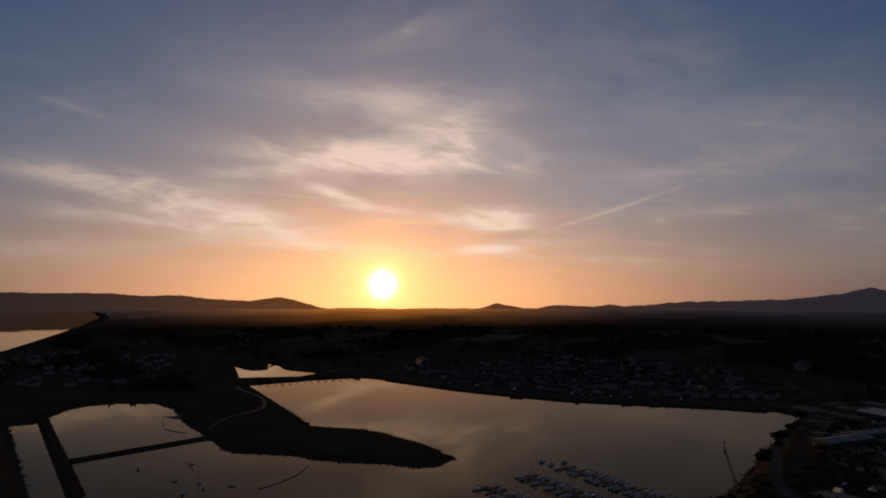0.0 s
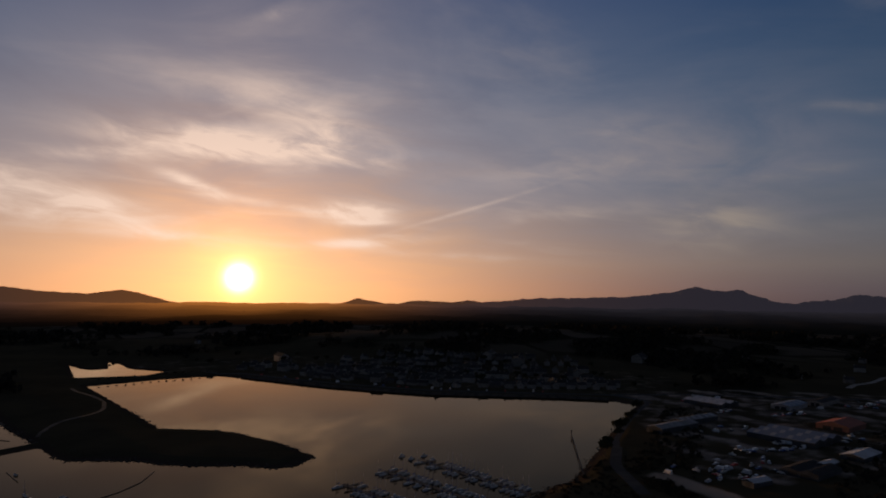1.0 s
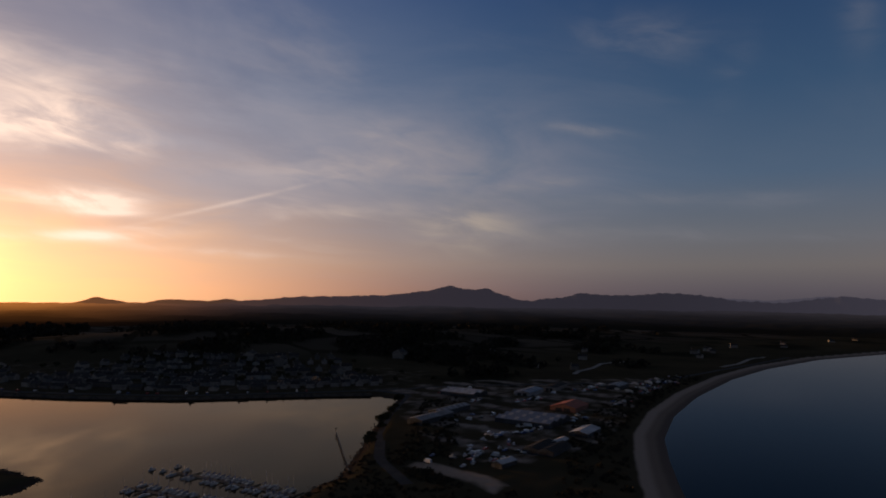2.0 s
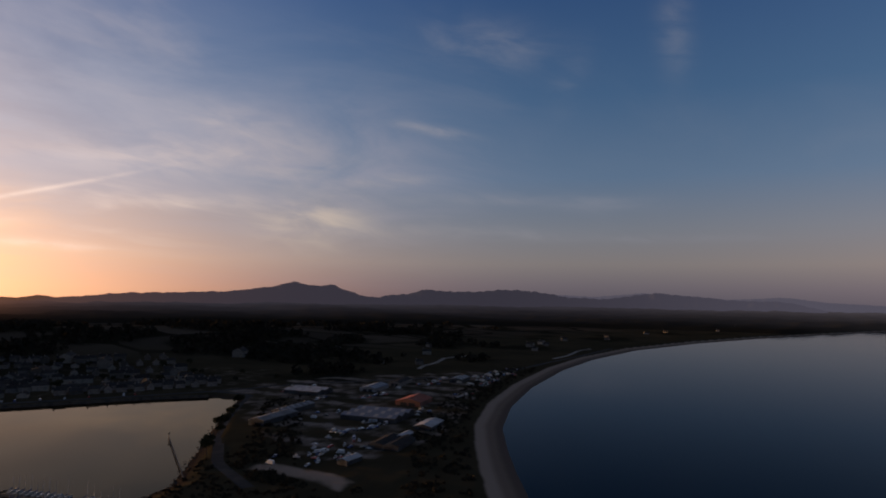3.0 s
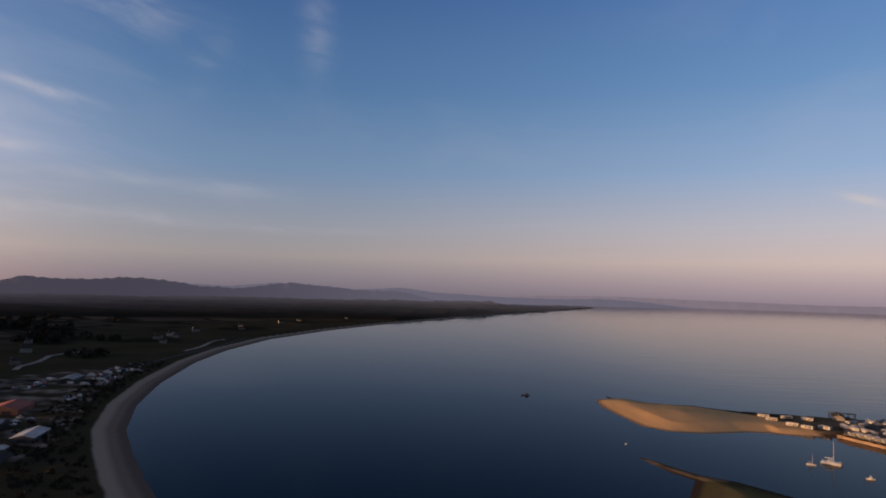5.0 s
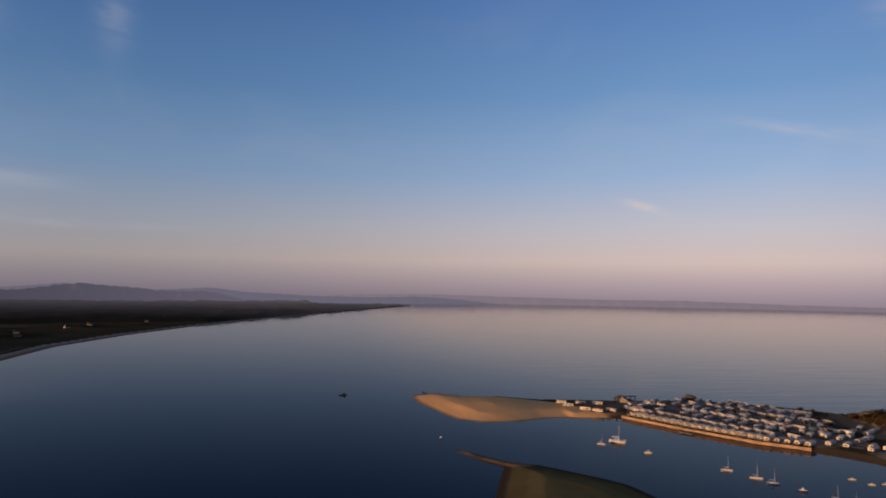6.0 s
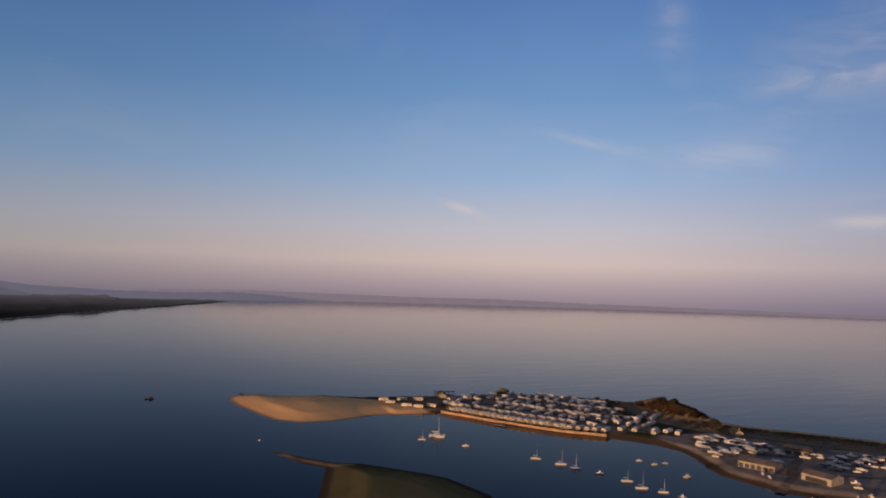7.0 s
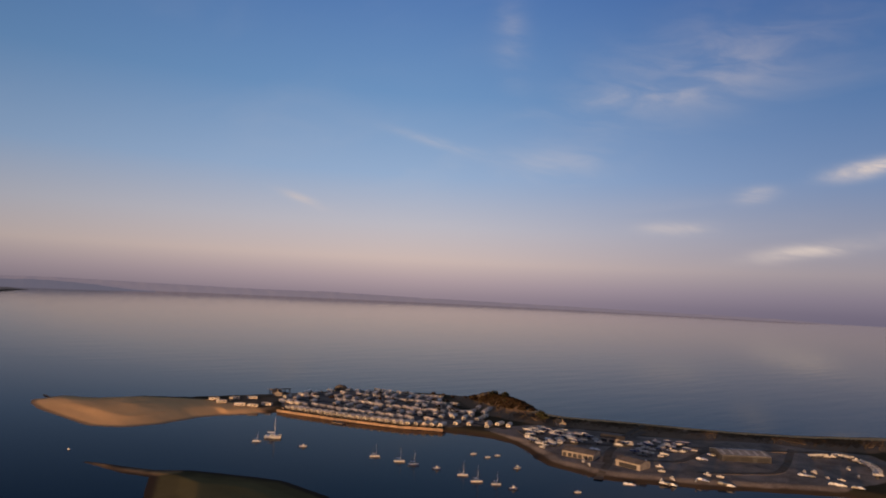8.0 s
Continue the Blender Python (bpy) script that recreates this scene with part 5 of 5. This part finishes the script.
for line in (((106, 366), (140, 292)), ((80, 351), (112, 286)), ((55, 332), (82, 280))):
    make_pontoon(line, "timber marina pontoon with finger berths")
for x, y, h in ((101, 372, 115), (110, 377, 115), (97, 379, 120)):
    put(MOTORS[0], pose(x, y, 0, 0, 0, h))
jetty = thing("jetty", "long thin dark jetty ending in a beacon post", "jetty")
jl = math.hypot(45, 98)
part("deck", box(0, jl / 2, 0.9, 0.7, jl, 0.2, 0.04), DARK_TRIM, jetty, "dark narrow timber deck")
leg = part("post", tube([(0, 0, -3), (0, 0, 0.9)], [0.2, 0.2], 6), DARK_TRIM, jetty)
for i, s in enumerate(np.arange(3, jl, 7.0)):
    for side in (-0.4, 0.4):
        again(leg, Matrix.Translation((side, s, 0)))
leg.matrix_basis = Matrix.Translation((0, jl - 0.5, 0))
bp = part("beacon", tube([(0, jl - 1, 1), (0, jl - 1, 3.4)], [0.22, 0.16]), DARK_TRIM, jetty, "dark beacon post")
part("cage", box(0, jl - 1, 3.7, 1.1, 1.1, 0.9, 0.15), DARK_TRIM, bp)
jetty.matrix_basis = pose(179, 308, 0, 0, 0, math.degrees(math.atan2(98, 45)) - 90)

# ---- boatyard ----
for w, l, e, t, wall, roof, label, x, y, h, bays, li, do, sd in (
        (13, 20, 3.4, 4.9, PEBBLE, SHEET_BROWN, "cream boatyard workshop with brown sheet roof", 280, -316, 110, 1, 0, 3, 6),
        (12, 16, 3.4, 4.8, PEBBLE, SHEET_BROWN, "pale boatyard store with brown roof", 249, -326, 97, 1, 0, 1, 1),
        (20, 31, 3.8, 5.4, CLAD_DARK, SHEET_GREY, "wide grey boat hall with pale striped roof", 227, -408, 142, 1, 6, 2, 3),
        (6.5, 16, 2.8, 4.4, STONE_WALL, SLATE, "long low stone store with dark roof", 297, -369, 118, 1, 0, 2, 3)):
    make_shed(w, l, e, t, wall, roof, label, bays, li, do, sd).matrix_basis = stand(x, y, h)
for x, y, h in along([(348, -350), (314, -338), (306, -318), (309, -308)], 4.4) + along([(340, -356), (306, -362), (296, -350)], 4.6) + along([(318, -344), (302, -348)], 4.6) + along([(352, -338), (330, -316), (312, -306)], 5.0, 4) + along([(328, -352), (300, -336)], 4.6):
    put(rnd.choice(ASHORE), stand(x + rnd.uniform(-2.5, 2.5), y + rnd.uniform(-2.5, 2.5), 122 + rnd.choice((0, 0, 180)) + rnd.uniform(-14, 14)))
for x, y, h in along([(286, -366), (272, -380), (262, -398)], 4.3) + along([(276, -362), (258, -378), (248, -392)], 4.3) + along([(268, -354), (248, -366)], 4.3) + along([(276, -384), (256, -404)], 4.4, 8):
    put(rnd.choice(ASHORE), stand(x + rnd.uniform(-2.5, 2.5), y + rnd.uniform(-2.5, 2.5), 122 + rnd.choice((0, 0, 180)) + rnd.uniform(-14, 14)))
BOAT_LOTS = [[(352, -344), (330, -318), (310, -304), (303, -312), (308, -332), (326, -356)], [(290, -352), (268, -350), (246, -366), (246, -392), (262, -402), (284, -372)]]
for lot, count in zip(BOAT_LOTS, (75, 75)):
    for i in range(count):
        x, y = rnd.uniform(240, 355), rnd.uniform(-405, -300)
        if is_in(x, y, lot):
            put(rnd.choice(ASHORE), stand(x, y, 122 + rnd.choice((0, 0, 180)) + rnd.uniform(-16, 16)))
for x, y, h in along([(203, -452), (194, -474), (181, -474), (164, -452), (158, -436)], 4.0):
    put(rnd.choice(ASHORE[:2] + ASHORE[2:3]), stand(x, y, 128 + rnd.uniform(-8, 8)))
for x, y, h in ((224, -318, 30), (221, -324, 60), (212, -333, 20), (214, -348, 80), (208, -351, 100), (187, -408, 40), (184, -414, 60), (174, -408, 45), (168, -411, 90), (166, -430, 30), (176, -442, 45),
                (262, -302, 60), (268, -304, 50), (232, -330, 120), (238, -337, 110), (250, -340, 20)):
    put(rnd.choice(ASHORE[2:]), stand(x, y, h))
for x, y, n in ((222, -317, 3), (212, -337, 2), (203, -343, 3), (233, -299, 2), (204, -321, 1), (238, -380, 2), (240, -395, 2), (186, -402, 3), (168, -399, 3), (158, -404, 2), (287, -336, 2), (322, -330, 2), (262, -352, 2)):
    for q in range(n):
        put(rnd.choice(CARS[:2] + CARS[3:5]), stand(x - 2.2 * q, y - 1.2 * q + rnd.uniform(-0.5, 0.5), 118 + rnd.uniform(-6, 6)))
for x, y in ((372, -378), (364, -372), (380, -384)):
    put(TREES[1], stand(x, y, 30))
make_house(6, 13, 2.4, 4.4, STONE_WALL, "low old stone store by the dunes", 1).matrix_basis = stand(352, -376, 60)

landing = thing("landing_stage", "small dark timber landing at the quay", "landing stage")
part("deck", box(0, 0, 0.7, 9, 5, 0.4, 0.05), TIMBER, landing)
for px in (-4, 4):
    for py in (-2, 2):
        part("post", tube([(px, py, -3), (px, py, 1.6)], [0.2, 0.2], 6), DARK_TRIM, landing)
landing.matrix_basis = pose(437, -232, 0, 0, 0, 30)
for k, (line, label) in enumerate((([(-39, 382), (-43, 362), (-51, 347), (-59, 338)], "thin dark floating boom on still water"), ([(-173, 554), (-166, 526), (-158, 504)], "curved floating boom beside the causeway pool"),
                                   ([(-155, 497), (-144, 487), (-135, 481)], "short floating boom on the pool"), ([(-113, 400), (-102, 379)], "string of floats by moored boats"))):
    boom = thing("floating_boom", label, "boom", "floating booms")
    part("float_line", tube([(x, y, 0.1) for x, y in line], [0.26] * len(line), 6), DARK_TRIM, boom)
for x, y, r in ((-163, 547, 5.0), (-158, 541, 3.5)):
    mud = [[(x + r * k * 1.9 * math.cos(a), y + r * k * math.sin(a) * (1 + 0.2 * math.sin(3 * a)), z) for a in np.linspace(0, 6.283, 19)[:-1]] for k, z in ((1.0, -0.3), (0.8, 0.15), (0.4, 0.35))]
    tagged(part("mud_bank", loft(mud), DIRT, None), "low bare mud bank in the pool", "mud bank")

groyne = thing("timber_groyne", "dark timber groyne at the sandy point", "groyne")
for i in range(9):
    part("post", box(-8 + 2 * i, 0.2 * (i % 2), 0.8, 0.35, 0.35, 3.4 - 0.12 * i, 0.03), DARK_TRIM, groyne)
part("rail", box(0, 0, 1.5, 17.5, 0.25, 0.5, 0.03), DARK_TRIM, groyne)
groyne.matrix_basis = pose(625, -69, -1.2, 0, 0, 12)


def make_outcrop(label, x, y, sx, sy, sz, seed):
    """A lump of bare rock, broken and uneven."""
    r = random.Random(seed)
    bm = bmesh.new()
    bmesh.ops.create_icosphere(bm, subdivisions=3, radius=1.0)
    for v in bm.verts:
        k = 1 + 0.35 * noise.noise(v.co * 1.7 + Vector((seed, 0, 0))) + 0.15 * noise.noise(v.co * 5)
        v.co = Vector((v.co.x * sx * k, v.co.y * sy * k, max(v.co.z, -0.4) * sz * k))
    ob = part("rock_outcrop", bm, ROCK, None)
    ob.matrix_basis = pose(x, y, height(x, y) - 0.3, 0, 0, r.uniform(0, 180))
    return tagged(ob, label, "rock")


make_outcrop("dark bare rock outcrop on the shore", 563, -304, 8, 5, 5.5, 3)
make_outcrop("low dark rocks at the water's edge", 575, -250, 9, 3, 2.2, 4)
make_outcrop("broken dark rock beside the knoll", 458, -393, 9, 6, 3.6, 5)
sea_stage = thing("sea_stage", "dark timber staging on the seaward shore", "staging")
part("deck", box(0, 0, 4.2, 20, 4, 0.35, 0.04), TIMBER, sea_stage)
for px in (-9, -4.5, 0, 4.5, 9):
    part("post", box(px, 1.6, 1.8, 0.4, 0.4, 5.0, 0.03), DARK_TRIM, sea_stage)
    part("post", box(px, -1.6, 1.8, 0.4, 0.4, 5.0, 0.03), DARK_TRIM, sea_stage)
sea_stage.matrix_basis = pose(573, -246, 0, 0, 0, 80)

# ---- works behind the beach ----
for w, l, e, t, wall, roof, label, x, y, h, bays, li, do in (
        (26, 36, 5, 7.0, CLAD_DARK, SHEET_WHITE, "big white supermarket shed with bright roof", 399, 478, 18, 2, 3, 2),
        (11, 44, 5, 6.8, CLAD_DARK, SHEET_GREY, "long grey workshop with pale roof", 332, 415, -72, 1, 6, 2),
        (13, 42, 5, 6.8, CLAD_DARK, SHEET_GREY, "long low grey sheet-metal store", 299, 396, -72, 1, 0, 2),
        (38, 44, 5, 7.2, CLAD_DARK, SHEET_BLUE, "blue multi-gabled factory shed", 359, 349, 20, 3, 4, 3),
        (22, 30, 4.5, 8.0, CLAD_RED, SHEET_RED, "rust red sheet-metal storage shed", 424, 370, -70, 1, 0, 2),
        (13, 26, 3.6, 5.6, CLAD_DARK, SHEET_WHITE, "small white sheet-metal workshop unit", 358, 298, -70, 1, 0, 1),
        (20, 28, 4, 5.8, CLAD_DARK, SLATE, "dark low works hall with slate-grey roof", 300, 279, -70, 2, 0, 2),
        (6, 16, 4, 5.4, CLAD_DARK, SHEET_WHITE, "narrow white sheet-metal store", 318, 285, -70, 1, 0, 1),
        (7, 14, 3.5, 5.0, CLAD_DARK, SHEET_WHITE, "small white sheet-roofed shed", 254, 268, -80, 1, 0, 1),
        (16, 34, 5, 7.0, SHEET_GREY, SHEET_BLUE, "grey-blue warehouse by the road", 455, 448, -68, 1, 4, 2),
        (12, 40, 5, 6.6, STONE_WALL, SLATE, "long dark store by the road", 500, 455, -66, 1, 0, 2),
        (14, 30, 5, 7.0, CLAD_DARK, SHEET_GREY, "grey sheet-metal unit near the beach", 560, 425, -70, 1, 3, 2)):
    make_shed(w, l, 0.72 * e, 0.72 * e + 0.8 * (t - e), wall, roof, label, bays, li, do).matrix_basis = stand(x, y, h)
for x, y, h in along([(236, 276), (252, 292), (268, 300)], 4.5) + along([(256, 274), (270, 284)], 4.5) + along([(560, 398), (600, 412)], 5) + along([(470, 362), (500, 362)], 5):
    put(rnd.choice(ASHORE[2:] + CARS), stand(x + rnd.uniform(-5, 5), y + rnd.uniform(-4, 4), h + 70 + rnd.uniform(-20, 20)))
for x, y, h in along([(300, 330), (330, 322)], 3.2) + along([(376, 440), (392, 446)], 3.0) + along([(410, 420), (440, 420)], 3.4) + along([(540, 384), (600, 402)], 4.2) + along([(290, 300), (300, 312)], 3.2):
    put(rnd.choice(CARS), stand(x + rnd.uniform(-1, 1), y + rnd.uniform(-3, 3), h + 90))
for i in range(30):
    x, y = rnd.uniform(540, 720), rnd.uniform(395, 450)
    put(CARAVANS[2] if i % 3 == 0 else rnd.choice(CARS), stand(x, y, -25 + rnd.uniform(-15, 15))) if inland_at(x, y) > 42 else None
for x, y, h in along([(352, 520), (300, 440), (248, 378), (214, 330)], 11, -9) + along([(332, 500), (240, 392)], 13, 10):
    if inland_at(x, y) > 4 and rnd.random() < 0.34:
        put(rnd.choice(TREES), stand(x, y, rnd.uniform(0, 360)))

for i in range(90):
    cx, cy = rnd.choice(((262, 292), (300, 325), (345, 330), (395, 335), (440, 425), (520, 440), (590, 408), (640, 425), (480, 372), (330, 375), (410, 500), (250, 300)))
    x, y = cx + rnd.gauss(0, 12), cy + rnd.gauss(0, 8)
    if inland_at(x, y) > 30:
        put(rnd.choice(CARS + ASHORE[2:]), stand(x, y, rnd.choice((18, 108)) + rnd.uniform(-9, 9)))

# ---- town ----
FIRST = [(-20, 812), (20, 786), (70, 722), (110, 682), (184, 622), (230, 603), (300, 575), (360, 556)]
for row, off in enumerate((22, 38, 54, 74, 96, 122, 150, 182, 220, 262)):
    line = FIRST if row < 6 else FIRST[1:]
    gap = 13 if row < 4 else 17
    n = 0
    for x, y, h in along(line, gap, off):
        n += 1
        if rnd.random() < (0.22 if row == 0 else 0.36):
            continue
        x, y = x + rnd.uniform(-2, 2), y + rnd.uniform(-3, 3)
        if row in (1, 4) and n % 3 == 0:
            put(rnd.choice(TERRACES), stand(x, y, h + 90))
        elif row not in (1, 4) or n % 3 == 2:
            put(rnd.choice(HOUSES), stand(x, y, h + 90 + rnd.choice((0, 0, 90)) + rnd.uniform(-8, 8)))
for w, l, e, t, label, x, y, h in ((14, 30, 9, 12, "large pale rendered public building", 352, 785, -30), (12, 26, 8, 11, "pale rendered three-storey hotel", 334, 842, -35), (16, 30, 7, 10, "long pale school building", 275, 760, -30),
                                   (14, 34, 6, 9, "pale hall by the quay", 146, 720, -40), (12, 22, 8, 11, "white rendered chapel hall", 60, 905, 20), (15, 20, 8, 12, "white villa alone on the hillside", 527, 775, -55)):
    make_house(w, l, e, t, RENDER_WALL, label, 3).matrix_basis = stand(x, y, h)
for i in range(80):
    x, y = rnd.uniform(-60, 480), rnd.uniform(560, 980)
    if is_in(x, y, TOWN) and inland_at(x, y) > 40:
        put(rnd.choice(TREES), stand(x, y, rnd.uniform(0, 360)))
for x, y, h in along([(26, 770), (64, 727), (104, 687), (180, 623), (226, 601), (292, 574)], 9, 1.5):
    if rnd.random() < 0.45:
        put(rnd.choice(CARS), stand(x, y, h))
for x, y, h in along([(-136, 748), (-70, 790), (-24, 806)], 9):
    put(rnd.choice(BUSHES[:2]), stand(x, y, rnd.uniform(0, 360)))

# ---- houses to the west ----
for row in range(9):
    for c in range(13):
        x, y = -250 - 22 * c - 8 * row, 690 + 46 * row + 9 * c
        if rnd.random() < 0.72 and inland_at(x, y) > 25:
            put(rnd.choice(HOUSES[:3]), stand(x + rnd.uniform(-6, 6), y + rnd.uniform(-9, 9), 60 + rnd.uniform(-15, 15)))
for x, y, h in along([(-132, 470), (-150, 505), (-178, 575), (-205, 628), (-270, 600), (-275, 545)], 11, 9):
    if inland_at(x, y) > 2.5 and rnd.random() < 0.6:
        put(rnd.choice(BUSHES), stand(x, y, rnd.uniform(0, 360)))

# ---- scattered farms ----
for x, y, h in ((1000, 605, 10), (1040, 596, 30), (1068, 622, -20), (940, 560, 0), (1280, 590, 15), (1540, 610, 40), (1640, 600, 0), (1800, 520, 20), (1180, 636, 60), (1750, 1120, 30), (690, 760, 20),
                (760, 640, 40), (860, 720, 10), (620, 600, 30), (650, 560, 60), (1340, 620, 20), (1900, 620, 0), (2050, 540, 20), (-420, 1310, 20), (-470, 1360, 50), (-255, 1240, 10), (-60, 1180, 40)):
    put(rnd.choice(HOUSES), stand(x, y, h))


# ---- woods ----
def make_woods(name, label, count, seed, reach_lo, reach_hi, first, last, size):
    r = np.random.RandomState(seed)
    d = np.exp(r.uniform(math.log(reach_lo), math.log(reach_hi), count * 4))
    a = np.radians(r.uniform(first, last, count * 4))
    x, y = d * np.sin(a), d * np.cos(a)
    z, inl = land_at(x, y)
    thick = waves(x, y, 300, 11) + 0.6 * np.exp(-(((x - 560) / 260) ** 2 + ((y - 950) / 220) ** 2)) + 0.35 * waves(x, y, 90, 12)
    built = np.maximum.reduce([inside_distance(x, y, q) for q in (TOWN, EAST_WORKS, BOATYARD, PARK)])
    ok = (inl > 60) & (thick > 0.34) & (built < -10)
    x, y, z = x[ok][:count], y[ok][:count], z[ok][:count]
    verts, faces = [], []
    for px, py, pz in zip(x, y, z):
        s = size * r.uniform(0.6, 1.3)
        for q in r.normal(0, 1, (14, 9)):
            c = np.array([px, py, pz + s * 0.9]) + q[:3] / max(np.linalg.norm(q[:3]), 0.1) * s * np.array([0.8, 0.8, 0.7])
            u, v = q[3:6] / np.linalg.norm(q[3:6]) * s * 0.55, q[6:] / np.linalg.norm(q[6:]) * s * 0.5
            n = len(verts)
            verts += [c - u, c + v, c + u, c - v]
            faces.append((n, n + 1, n + 2, n + 3))
    return tagged(mesh_object(name, verts, faces, SHADED_LEAVES), label, "woods", kind="stuff")


def make_scrub(name, label, spots, size, material, seed):
    """Low brush, too much of it to count."""
    r = random.Random(seed)
    verts, faces = [], []
    ups = land_at(*np.array(spots, float).T)[0]
    for (x, y), z in zip(spots, ups.tolist()):
        k = size * r.uniform(0.6, 1.4)
        v, f = leaf_cloud(r, [(x, y, z + 0.3 * k, 0.8 * k), (x + k * r.uniform(-0.8, 0.8), y + k * r.uniform(-0.8, 0.8), z + 0.3 * k, 0.55 * k)], 24, 0.23 * k)
        faces += [tuple(q + len(verts) for q in g) for g in f]
        verts += v
    return tagged(mesh_object(name, verts, faces, material), label, "scrub", kind="stuff")


def make_riprap(name, label, lines, count, size, seed):
    """Tipped stones along embankments, too many to count."""
    r = np.random.RandomState(seed)
    bm = bmesh.new()
    bmesh.ops.create_icosphere(bm, subdivisions=1, radius=1.0)
    ball, tris = np.array([v.co for v in bm.verts]), [[v.index for v in f.verts] for f in bm.faces]
    bm.free()
    segs = [(a, b, math.dist(a, b)) for line in lines for a, b in zip(line, line[1:])]
    chance = np.array([q[2] for q in segs])
    verts, faces = [], []
    for k in r.choice(len(segs), count, p=chance / chance.sum()):
        (ax, ay), (bx, by), l = segs[k]
        u, off = r.uniform(0, 1), r.normal(0, 1.7)
        x, y = ax + (bx - ax) * u - (by - ay) / l * off, ay + (by - ay) * u + (bx - ax) / l * off
        rad = size * r.uniform(0.5, 1.3) * np.array([r.uniform(0.8, 1.3), r.uniform(0.8, 1.3), r.uniform(0.5, 0.8)])
        lump = ball * rad * r.uniform(0.75, 1.2, (len(ball), 1)) + (x, y, 0)
        faces += [[q + len(verts) for q in t] for t in tris]
        verts += lump.tolist()
    verts = np.array(verts)
    verts[:, 2] += np.repeat(np.maximum(land_at(*verts.reshape(count, len(ball), 3).mean(axis=1)[:, :2].T)[0], -0.3), len(ball)) + 0.1
    return tagged(mesh_object(name, verts, faces, ROCK), label, "rocks", kind="stuff")


make_riprap("riprap", "dark tipped stones along the harbour embankments", [HARBOUR_NORTH[9:18], SPIT[:14], HARBOUR_SOUTH[12:]], 1500, 0.62, 91)
dunes, knoll, brush = [], [], []
dice = np.random.RandomState(77)
along_shore = dice.uniform(0, 1, 12000)
dx, dy = 392 - 190 * along_shore + dice.normal(0, 9, 12000), -386 - 165 * along_shore + dice.normal(0, 14, 12000)
d_in = land_at(dx, dy)[1]
keep = (d_in > 20) & (d_in < 76) & (inside_distance(dx, dy, BOATYARD) < -2) & (waves(dx, dy, 34, 71) > -0.75)
dunes = list(zip(dx[keep].tolist(), dy[keep].tolist()))[:4600]
for i in range(800):
    a, r = rnd.uniform(0, 6.28), rnd.uniform(0, 1) ** 0.6
    knoll.append((438 + 38 * r * math.cos(a), -396 + 19 * r * math.sin(a)))
dx, dy = dice.uniform(200, 720, 5000), dice.uniform(180, 470, 5000)
d_in = land_at(dx, dy)[1]
keep = (d_in > 25) & (d_in < 60) & (inside_distance(dx, dy, SAND_LOT) < 0)
brush = list(zip(dx[keep].tolist(), dy[keep].tolist()))[:900]
# scrub added only to darken the sunlit harbour bank
dx, dy = dice.uniform(110, 225, 1500), dice.uniform(225, 335, 1500)
d_in = land_at(dx, dy)[1]
keep = (d_in > 2.5) & (inside_distance(dx, dy, SAND_LOT) < -3) & (near_line(dx, dy, [(243, 378), (206, 322), (190, 270)]) > 5) & (waves(dx, dy, 30, 72) > -0.5)
make_scrub("harbour_scrub", "dark scrub added to shade the harbour embankment", list(zip(dx[keep].tolist(), dy[keep].tolist()))[:500], 1.1, SHADED_LEAVES, 54)
make_scrub("dune_scrub", "brown marram and scrub on the dunes", dunes, 0.5, DUNE_GRASS, 51)
make_scrub("knoll_scrub", "brown scrub over the rocky knoll", knoll, 1.5, SCRUB, 52)
make_scrub("beach_scrub", "dark scrub behind the long beach", brush, 1.7, SHADED_LEAVES, 53)
make_woods("woods", "dark leafy woods on the slopes above town", 1900, 41, 620, 1700, -32, 56, 5.5)
make_woods("far_woods", "dark distant woods and hedgerow trees", 1300, 42, 1400, 1860, -34, 52, 6.5)
for kind in HOUSES + TERRACES + CARAVANS + YACHTS + BERTHED + MOTORS + ASHORE + CARS + TREES + BUSHES:
    if kind.name not in USED:
        put(kind, stand(300, 700, 0))
